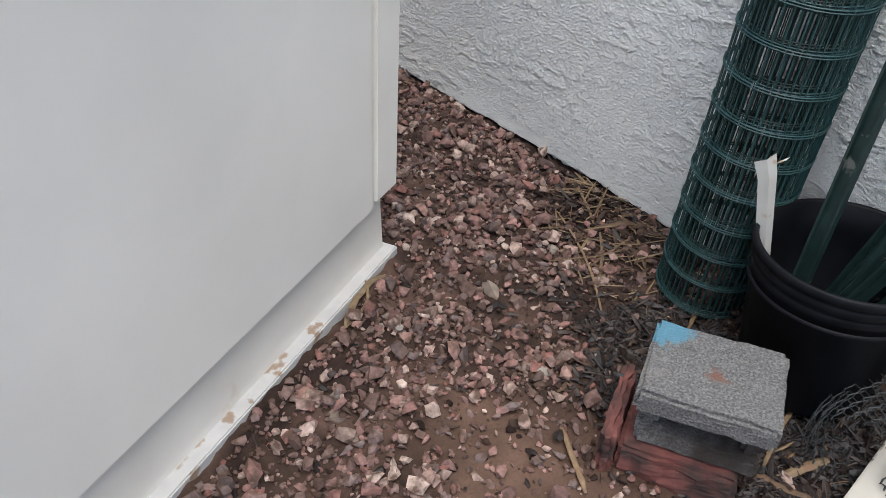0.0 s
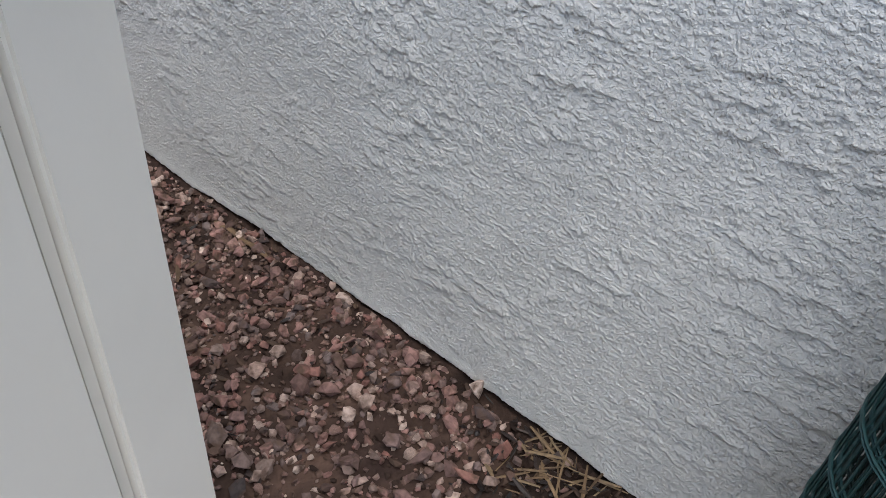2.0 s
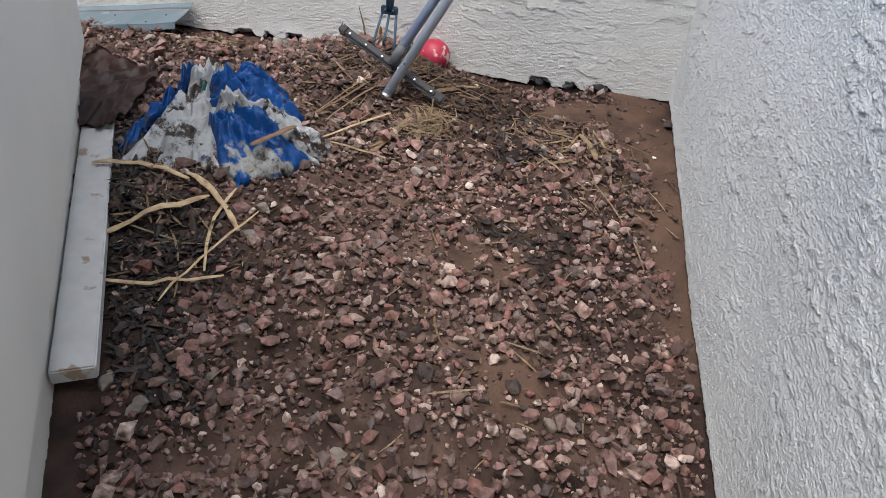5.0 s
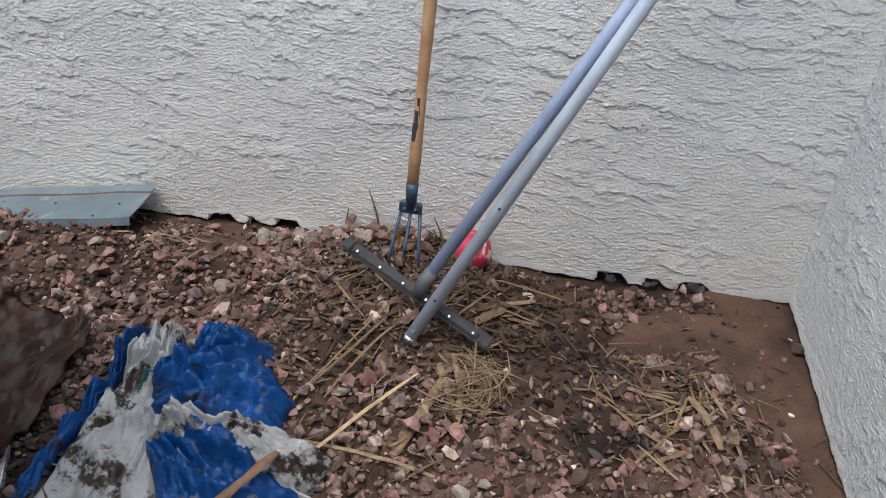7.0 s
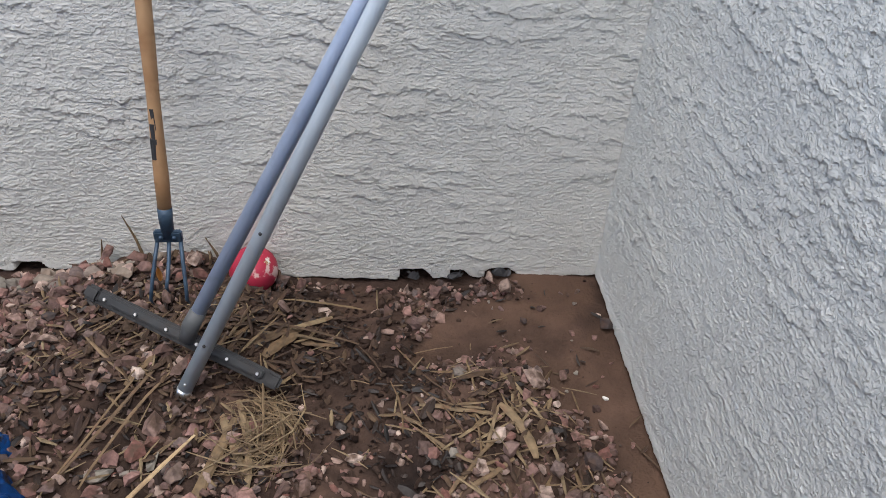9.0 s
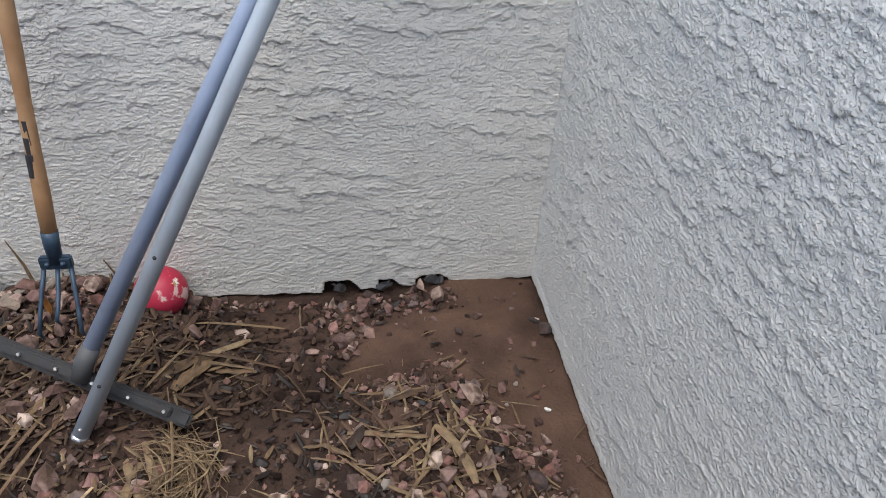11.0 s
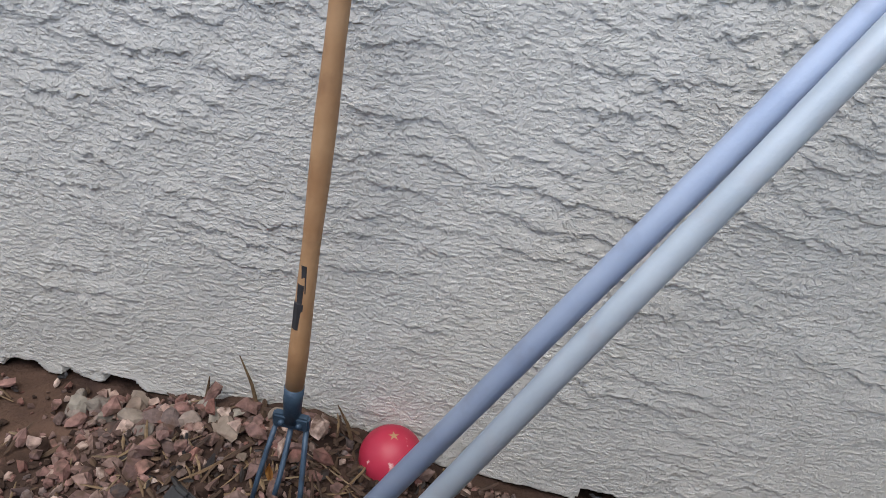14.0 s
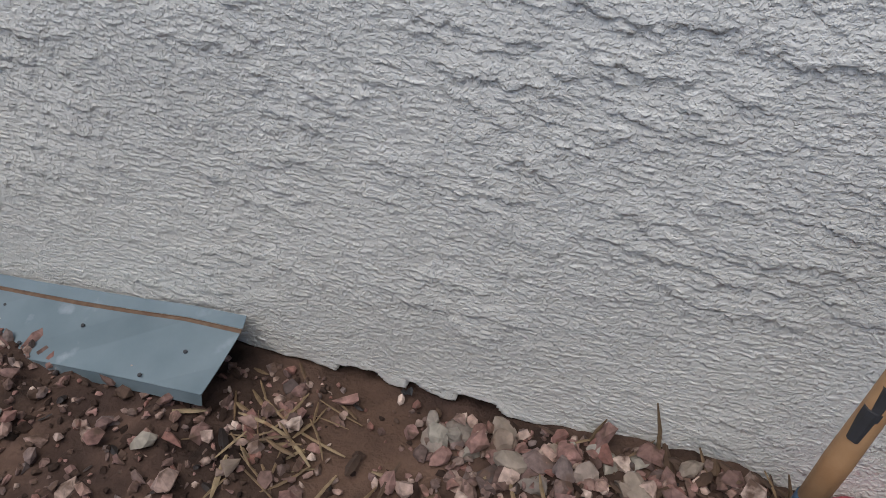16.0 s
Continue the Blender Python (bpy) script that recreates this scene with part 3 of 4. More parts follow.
for dx, dz in ((-1, 0.0), (0, 0.03), (1, 0.0)):
    bm = bmesh.new()
    tube(bm, [(dx * 0.022, -0.005, -0.018), (dx * 0.027, -0.03, -0.05), (dx * 0.032, -0.055, -0.085 + dz * 0.4), (dx * 0.035, -0.075, -0.115 + dz), (dx * 0.036, -0.06, -0.14 + dz)], [0.0042, 0.0042, 0.004, 0.0038, 0.0015], 8)
    part("tine", bm, BLUE_STEEL, hoe, "", True)

pole = thing("aluminium_pole", (0.463, 3.494, 0.222), "dull silver aluminium pole leaning into the wall corner", "pole")
way = Vector((0.529, 0.240, 1.0)) * 1.60
bm = bmesh.new()
tube(bm, [(0, 0, 0), way * 0.5, way], 0.0138, 20)
part("tube", bm, ALUMINIUM, pole, "", True)
bm = bmesh.new()
tube(bm, [-way * 0.005, way * 0.004], 0.0144, 16)
part("end_plug", bm, STEEL, pole, "bright metal end plug", True)
for k, s in ((0.012, -1), (0.06, -1), (0.19, -1)):
    bm = bmesh.new()
    p = way * k + Vector((-0.0025, -0.0122, 0.006))
    bmesh.ops.create_uvsphere(bm, u_segments=8, v_segments=6, radius=0.0032, matrix=Matrix.Translation(p))
    part("screw" if k < 0.03 else "hole_plug", bm, STEEL if k < 0.03 else INK, pole, "", True)

squeegee = thing("floor_squeegee", (0.468, 3.556, 0.308), "long-handled floor squeegee with grimy bar and violet-grey pole", "cleaning tool")
end_w, end_e = Vector((-0.178, 0.06, 0.055)), Vector((0.165, -0.052, -0.075))
axis = (end_e - end_w).normalized()
lean = Vector((0.566, 0.222, 1.0)).normalized()
face = Vector((0.15, -0.78, 0.60))
face = -(face - axis * face.dot(axis)).normalized()
frame_m = Matrix((axis, face, axis.cross(face))).transposed().to_4x4()
length = (end_e - end_w).length
mid = Matrix.Translation((end_e + end_w) / 2) @ frame_m
bm = bmesh.new()
box(bm, -length / 2 + 0.02, length / 2 - 0.03, -0.005, 0.0035, -0.009, 0.009, mid)
bevelled(bm, 0.003)
part("bar", bm, DULL_BAR, squeegee)
bm = bmesh.new()
box(bm, -length / 2, length / 2, 0.004, 0.009, -0.017, 0.013, mid)
bevelled(bm, 0.002)
part("rubber_blade", bm, BLACK_RUBBER, squeegee, "black rubber blade")
for e in (-1, 1):
    bm = bmesh.new()
    box(bm, -0.014, 0.014, -0.007, 0.010, -0.015, 0.013, mid @ pose(e * (length / 2 - 0.008), 0, 0))
    bevelled(bm, 0.005)
    part("end_cap", bm, BLACK_RUBBER, squeegee, "black end cap")
for k in range(6):
    bm = bmesh.new()
    bmesh.ops.create_cone(bm, cap_ends=True, segments=10, radius1=0.0036, radius2=0.0026, depth=0.003, matrix=mid @ pose(-length / 2 + 0.035 + k * (length - 0.075) / 5, -0.009, -0.002, 90))
    part("screw", bm, STEEL, squeegee)
bm = bmesh.new()
tube(bm, [(0, -0.004, -0.012), lean * 0.02, lean * 0.055], [0.0145, 0.0165, 0.0150], 14)
part("socket", bm, DARK_GREY, squeegee, "dark grey plastic socket", True)
bm = bmesh.new()
tube(bm, [lean * 0.035, lean * 0.9, lean * 1.72], 0.0138, 20)
part("pole", bm, LILAC_TUBE, squeegee, "violet-grey anodised pole", True)

ball = thing("rubber_ball", (0.541, 3.858, 0.226), "red rubber ball with pale star pattern against stucco", "ball")
bm = bmesh.new()
bmesh.ops.create_icosphere(bm, subdivisions=4, radius=0.054)
part("skin", bm, RED_BALL, ball, "", True)
for k in range(11):
    bm = bmesh.new()
    q = Euler((k * 2.4, k * 1.13, k * 0.7)).to_matrix().to_4x4()
    ring = []
    for j in range(10):
        a, r = j * math.pi / 5, (0.010 if j % 2 else 0.0035)
        v = Vector((r * math.cos(a), r * math.sin(a), 0.0541))
        ring.append(bm.verts.new(q @ (v.normalized() * 0.0546)))
    c = bm.verts.new(q @ Vector((0, 0, 0.0547)))
    for j in range(10):
        bm.faces.new((c, ring[j], ring[(j + 1) % 10]))
    part("star_print", bm, PVC if k % 3 else WOOD, ball)

# ---- galvanised flashing ----
flashing = thing("metal_flashing", (-0.335, 3.885, 0.252), "length of galvanised sheet-metal flashing lying along the wall foot", "building material")


def flashing_strip(profile, cut):
    """A folded strip running west; cut slants its east end."""
    bm = bmesh.new()
    rows = []
    for k in range(9):
        x = -k * 0.10
        rows.append([bm.verts.new((x + (cut * (y + 0.0) if k == 0 else 0), y + 0.003 * math.sin(k * 1.3), z + x * 0.17 + 0.002 * math.sin(k * 2.1 + y * 40))) for y, z in profile])
    for r0, r1 in zip(rows, rows[1:]):
        for i in range(len(profile) - 1):
            bm.faces.new((r0[i], r0[i + 1], r1[i + 1], r1[i]))
    bmesh.ops.recalc_face_normals(bm, faces=bm.faces)
    bmesh.ops.solidify(bm, geom=bm.faces[:], thickness=0.0012)
    return bm


part("back_lip", flashing_strip([(0.020, 0.013), (0.003, 0.002)], 0.0), GALVANISED, flashing)
part("fold", flashing_strip([(0.003, 0.0015), (-0.001, 0.0028), (-0.004, -0.0005)], 0.0), RUST, flashing, "rusty fold line")
part("plate", flashing_strip([(-0.004, -0.0008), (-0.06, -0.010), (-0.110, -0.018)], 0.06), GALVANISED, flashing)
part("front_lip", flashing_strip([(-0.110, -0.0182), (-0.116, -0.038)], 0.06), GALVANISED, flashing)
# black discs on the plate stand in for the shade inside nail holes
for x, y in ((-0.07, -0.05), (-0.12, -0.10), (-0.27, -0.04), (-0.36, -0.09), (-0.44, -0.03)):
    bm = bmesh.new()
    bmesh.ops.create_cone(bm, cap_ends=True, segments=8, radius1=0.0035, radius2=0.003, depth=0.002, matrix=pose(x, y, x * 0.17 - 0.008 + (y + 0.07) * 0.14))
    part("nail_hole", bm, INK, flashing)

# ---- pot with stakes, wire rolls, block and brick ----
POT_AT = (1.184, 0.441, ground_z(1.184, 0.441))
pot = thing("plant_pot", POT_AT, "black plastic nursery pot filled with green stakes", "plant pot")
bm = bmesh.new()
lathe(bm, [(0.0, 0.004), (0.118, 0.0), (0.122, 0.004), (0.148, 0.245), (0.153, 0.248), (0.153, 0.262), (0.150, 0.265), (0.156, 0.27), (0.156, 0.284), (0.152, 0.287), (0.160, 0.292), (0.161, 0.306), (0.156, 0.310), (0.150, 0.306), (0.146, 0.24), (0.117, 0.012), (0.0, 0.012)], 64)
part("body", bm, POT, pot, "", True)
bm = bmesh.new()
lathe(bm, [(0.151, 0.226), (0.1545, 0.228), (0.1545, 0.234), (0.151, 0.236)], 64)
part("rim_band", bm, POT, pot, "", True)


def stake(bottom, top, label="dark green steel garden stake standing in the pot"):
    ob = thing("garden_stake", bottom, label, "stake", "stakes in the pot")
    d = Vector(top) - Vector(bottom)
    m = d.to_track_quat("Z", "Y").to_matrix().to_4x4()
    n = d.length
    for name, x0, x1, y0, y1 in (("web", -0.011, 0.011, -0.002, 0.0015), ("flange", -0.0155, -0.011, -0.002, 0.013), ("flange", 0.011, 0.0155, -0.002, 0.013)):
        bm = bmesh.new()
        box(bm, x0, x1, y0, y1, 0, n, m)
        part(name, bm, GREEN_STEEL, ob)
    for k in range(int(n / 0.06)):
        bm = bmesh.new()
        box(bm, -0.004, 0.004, -0.006, -0.002, 0.03 + k * 0.06, 0.04 + k * 0.06, m)
        part("lug", bm, GREEN_STEEL, ob)


base = POT_AT[2] + 0.014
for b, t in (((1.16, 0.50, base), (1.272, 0.492, 0.95)), ((1.20, 0.47, base), (1.27, 0.30, 0.80)), ((1.17, 0.46, base), (1.22, 0.245, 0.66)), ((1.14, 0.44, base), (1.17, 0.20, 0.62)), ((1.22, 0.43, base), (1.30, 0.21, 0.72)), ((1.17, 0.48, base), (1.30, 0.35, 0.62)), ((1.14, 0.47, base), (1.27, 0.31, 0.56))):
    stake(b, t)

strip = thing("plastic_strip", (1.135, 0.555, 0.06), "white folded plastic strip with orange stain standing in the pot", "plastic scrap")
for name, pts, w, ridge in (("long_fold", [(0.0, -0.03, 0.0), (-0.004, 0.005, 0.20), (-0.010, 0.038, 0.36), (-0.014, 0.050, 0.395)], 0.015, 0.008), ("torn_tip", [(-0.006, 0.044, 0.368), (0.004, 0.036, 0.386), (0.012, 0.026, 0.392)], 0.007, 0.002)):
    bm = bmesh.new()
    sides = [[bm.verts.new(Vector(p) + Vector((0.8 * o * w * (0.8 + 0.12 * i), -0.6 * o * w * (0.8 + 0.12 * i), 0.003 * o * i)) + (Vector((-0.6 * ridge, -0.8 * ridge, 0)) if o == 0 else Vector())) for i, p in enumerate(pts)] for o in (1, 0, -1)]
    for r0, r1 in zip(sides, sides[1:]):
        for i in range(len(pts) - 1):
            bm.faces.new((r0[i], r0[i + 1], r1[i + 1], r1[i]))
    bmesh.ops.solidify(bm, geom=bm.faces[:], thickness=0.0016)
    part(name, bm, PVC, strip)

ROLL_AT = Vector((1.236, 0.716, ground_z(1.236, 0.716) + 0.004))
roll = thing("wire_fence_roll", Matrix.Translation(ROLL_AT) @ pose(0, 0, 0, 4.5, 0, 0), "roll of green plastic-coated welded wire fencing standing against stucco", "fence roll")
TOP, RINGS = 0.92, 13
rng = random.Random(5)
# the three inner layers take the wire colour darkened for shade
for layer, (r, mat) in enumerate(((0.104, GREEN_WIRE), (0.097, GREEN_WIRE), (0.089, GREEN_WIRE_SHADED), (0.079, GREEN_WIRE_SHADED), (0.066, GREEN_WIRE_SHADED))):
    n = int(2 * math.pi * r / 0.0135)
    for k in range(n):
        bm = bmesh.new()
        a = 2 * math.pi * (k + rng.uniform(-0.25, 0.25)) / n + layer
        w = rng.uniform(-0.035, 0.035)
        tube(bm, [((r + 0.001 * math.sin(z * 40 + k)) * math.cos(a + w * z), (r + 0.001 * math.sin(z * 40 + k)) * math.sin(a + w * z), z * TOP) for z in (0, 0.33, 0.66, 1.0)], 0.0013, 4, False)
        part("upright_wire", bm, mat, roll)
    if layer < 3:
        for k in range(RINGS):
            z = 0.012 + k * (TOP - 0.03) / (RINGS - 1) + layer * 0.006 + rng.uniform(-0.002, 0.002)
            bm = bmesh.new()
            for dz in (0.0, 0.005):
                tube(bm, [((r + 0.0022) * math.cos(q), (r + 0.0022) * math.sin(q), z + dz + 0.003 * math.sin(q + layer)) for q in (2 * math.pi * i / 32 for i in range(33))], 0.0015, 5, False)
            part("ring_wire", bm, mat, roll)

mesh_roll = thing("chicken_wire_roll", Matrix.Translation((1.035, 0.262, ground_z(1.1, 0.28) + 0.083)) @ pose(0, 0, 0, 0, 0, 10), "small roll of weathered hexagonal chicken wire beside the pot", "wire roll")
for r in (0.084, 0.072):
    bm = bmesh.new()
    nh, cell = int(2 * math.pi * r / 0.026), 0.0225
    for i in range(10):
        for k in range(nh):
            a0 = 2 * math.pi * (k + 0.5 * (i % 2)) / nh
            half = math.pi / nh
            x = i * cell
            def at(xx, aa):
                return (xx, r * math.cos(aa), r * math.sin(aa))
            tube(bm, [at(x, a0), at(x + 0.010, a0)], 0.0017, 4, False)
            tube(bm, [at(x + 0.010, a0), at(x + cell, a0 + half)], 0.0012, 4, False)
            tube(bm, [at(x + 0.010, a0), at(x + cell, a0 - half)], 0.0012, 4, False)
    part("hexagon_mesh", bm, GREY_WIRE, mesh_roll)

BLOCK_TURN = -61
brick_z = ground_z(0.84, 0.48) - 0.004
brick = thing("red_brick", Matrix.Translation((0.858, 0.460, brick_z)) @ pose(0, 0, 0, 0, 0, BLOCK_TURN), "worn red clay edging brick lying under a concrete block", "brick")
# no hole is cut: a black plug stands in for the shade inside
bm = bmesh.new()
bmesh.ops.create_cone(bm, cap_ends=True, segments=12, radius1=0.006, radius2=0.006, depth=0.036, matrix=pose(-0.131, 0.045, 0.104, 0, 90, 0))
part("hole", bm, INK, brick)

block = thing("concrete_block", Matrix.Translation((0.849, 0.447, brick_z + 0.08)) @ pose(0, 0, 0, 0, 0, BLOCK_TURN) @ Matrix.Diagonal((0.89, 0.86, 0.92, 1)), "weathered grey hollow concrete block with blue paint on one corner", "concrete block")


def worn_box(x0, x1, y0, y1, z0, z1, rough, seed):
    bm = bmesh.new()
    box(bm, x0, x1, y0, y1, z0, z1)
    bevelled(bm, 0.008, 2)
    bmesh.ops.subdivide_edges(bm, edges=[e for e in bm.edges if e.calc_length() > 0.03], cuts=9, use_grid_fill=True)
    for v in bm.verts:
        v.co += Vector(noise.noise_vector(v.co * 55 + Vector((seed, 0, 0)))) * rough + Vector(noise.noise_vector(v.co * 200)) * rough * 0.5
    return bm


part("body", worn_box(-0.112, 0.085, -0.092, 0.075, 0.0, 0.08, 0.0050, 8), CLAY, brick)
part("raised_lip", worn_box(-0.142, -0.116, -0.110, 0.075, 0.0, 0.118, 0.0050, 9), CLAY, brick)
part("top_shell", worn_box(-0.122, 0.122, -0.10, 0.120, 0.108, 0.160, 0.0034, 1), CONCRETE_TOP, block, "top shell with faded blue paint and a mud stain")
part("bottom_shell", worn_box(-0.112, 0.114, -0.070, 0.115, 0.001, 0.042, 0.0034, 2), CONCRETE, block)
part("web", worn_box(-0.108, -0.075, -0.055, 0.08, 0.040, 0.110, 0.0015, 3), CONCRETE, block)
part("web", worn_box(0.075, 0.110, -0.055, 0.08, 0.040, 0.110, 0.0015, 4), CONCRETE, block)
part("back_web", worn_box(-0.074, 0.074, 0.045, 0.08, 0.040, 0.110, 0.0015, 5), CONCRETE, block)


board = thing("cream_board", Matrix.Translation((1.12, 0.14, ground_z(1.12, 0.14) + 0.002)) @ pose(0, 0, 0, 0, 0, 6), "cream painted board lying on the dirt", "board")
bm = bmesh.new()
box(bm, -0.13, 0.19, -0.35, 0.11, 0, 0.03)
bevelled(bm, 0.003)
part("plank", bm, CREAM_BOARD, board)

# ---- crumpled tarp and soaked sheet ----
tarp = thing("crumpled_tarp", (0.12, 3.17, 0.0), "muddy crumpled blue and white plastic tarp on gravel", "tarp")


def fan(name, mat, knot, toward, spread, reach, pleats, tall, seed, label=""):
    """A gathered length of sheet: sharp pleats that run out from a knot, crumpled between, with a ragged hem."""
    n, m = 56, max(40, pleats * 16)
    bm = bmesh.new()
    rows = []
    for i in range(n + 1):
        row = []
        for j in range(m + 1):
            r, q = i / n, 2 * j / m - 1
            hem = 1 + 0.10 * noise.noise((q * 3 + seed, 1.7, seed)) + 0.05 * noise.noise((q * 11, seed, 2.2))
            a = toward + q * spread * (1 + 0.16 * noise.noise((r * 4, q * 2 + seed, 5.1)))
            d = 0.02 + (reach - 0.02) * r * hem
            x, y = knot[0] + d * math.cos(a), knot[1] + d * math.sin(a)
            x, y = x + 0.010 * noise.noise((x * 14, y * 14, seed)), y + 0.010 * noise.noise((x * 14, y * 14, seed + 9))
            phase = pleats * (q + 1) / 2 + 0.55 * noise.noise((r * 3 + seed, q * 2.5, 3.3)) + 0.22 * noise.noise((r * 9, q * 8 + seed, 4.4))
            ridge = 1 - abs(2 * (phase % 1.0) - 1)
            crease = lambda f, k: 1 - 2.6 * abs(noise.noise((x * f + seed + 0.9 * noise.noise((x * f, y * f, k)), y * f, k)))
            full = min(1.0, 0.15 + 4 * r) * (1 - abs(q) ** 5) ** 0.5 * (1 - r ** 6) ** 0.5 * (0.55 + 0.45 * math.sin(math.pi * min(1.0, 0.25 + r)))
            z = tall * full * (0.42 + 0.34 * ridge ** 0.8 + 0.30 * crease(13, 6.0) + 0.18 * crease(30, 5.0) + 0.08 * crease(66, 7.0))
            row.append(bm.verts.new((x - tarp.location.x, y - tarp.location.y, ground_z(x, y) + 0.004 + max(z, 0.0))))
        rows.append(row)
    for r0, r1 in zip(rows, rows[1:]):
        for j in range(m):
            bm.faces.new((r0[j], r1[j], r1[j + 1], r0[j + 1]))
    bmesh.ops.solidify(bm, geom=bm.faces[:], thickness=0.0009)
    part(name, bm, mat, tarp, label, True)


fan("white_fold", TARP_WHITE, (0.01, 3.42), -1.42, 0.24, 0.53, 3, 0.080, 1.3, "muddy white folds running lengthwise")
fan("white_fold", TARP_WHITE, (-0.01, 3.16), 1.05, 0.55, 0.20, 4, 0.085, 6.1, "muddy white folds")
fan("blue_edge", TARP_BLUE, (-0.035, 3.40), -1.60, 0.035, 0.47, 1, 0.080, 8.8, "blue hem")
fan("blue_fold", TARP_BLUE, (0.03, 3.12), 0.55, 0.60, 0.28, 4, 0.120, 2.7, "bright blue folds")
fan("blue_fold", TARP_BLUE, (0.09, 3.21), 1.22, 0.30, 0.21, 2, 0.095, 9.4, "bright blue folds")
fan("striped_fold", TARP_MIXED, (0.09, 3.08), -0.36, 0.58, 0.27, 5, 0.100, 4.2, "blue folds with dirty white stripes")
fan("white_rim", TARP_WHITE, (0.06, 3.07), 0.12, 0.17, 0.335, 2, 0.115, 5.5, "muddy white rim fold")
fan("teal_fold", TARP_TEAL, (0.02, 3.14), 0.98, 0.10, 0.15, 1, 0.105, 7.7, "teal printed fold")

sheet = thing("brown_sheet", (-0.235, 3.155, 0.0), "torn dark brown soaked cardboard sheet curling up beside the tarp", "scrap")
bm = bmesh.new()
rows = []
for i in range(41):
    row = []
    for j in range(41):
        u, v = (i / 40 - 0.5), (j / 40 - 0.5)
        tear = 1 + 0.25 * noise.noise((3 * u + 4, 3 * v, 1.7)) + 0.10 * noise.noise((11 * u, 11 * v, 3.3))
        x, y = 0.22 * u * tear - 0.03 * v, 0.40 * v * tear + 0.04 * u
        z = ground_z(x - 0.235, y + 3.155) + 0.012 + 0.07 * max(0.0, -u * 1.4 + 0.1) ** 1.2 + 0.09 * max(0.0, v - 0.15) + 0.022 * noise.noise((9 * u, 7 * v, 2.0)) + 0.008 * noise.noise((25 * u, 22 * v, 2.0)) + 0.02
        row.append(bm.verts.new((x, y, z)))
    rows.append(row)
for r0, r1 in zip(rows, rows[1:]):
    for j in range(40):
        bm.faces.new((r0[j], r1[j], r1[j + 1], r0[j + 1]))
bmesh.ops.solidify(bm, geom=bm.faces[:], thickness=0.002)
part("sheet", bm, BROWN_SHEET, sheet, "", True)


# ---- stalks and chips one by one ----
def stalk(p, q, width, bend=0.0, name="dry_stalk", label="dry yellow-brown plant stalk lying on gravel", lift=0.008, mat=None):
    """A flattened, split stem from p to q on the ground."""
    a, b = Vector(on_ground(*p, lift)), Vector(on_ground(*q, lift))
    ob = thing(name, a, label, "stalk", "loose stalks on the ground")
    bm = bmesh.new()
    d = b - a
    across = Vector((-d.y, d.x, 0)).normalized()
    pts = []
    for k in range(8):
        s = k / 7
        w = a + d * s + across * bend * math.sin(math.pi * s)
        z = max(w.z, ground_z(w.x, w.y) + lift) + 0.004 * noise.noise((s * 5, p[0] * 9, p[1] * 9))
        pts.append(Vector((w.x, w.y, z)) - a)
    rad = [width * 0.5 * (0.85 + 0.3 * noise.noise((k * 1.7, p[0] * 20, 2.0))) * (0.6 if k in (0, 7) else 1) for k in range(8)]
    tube(bm, pts, rad, 7, True, 0.45)
    part("stem", bm, mat or STALK, ob)


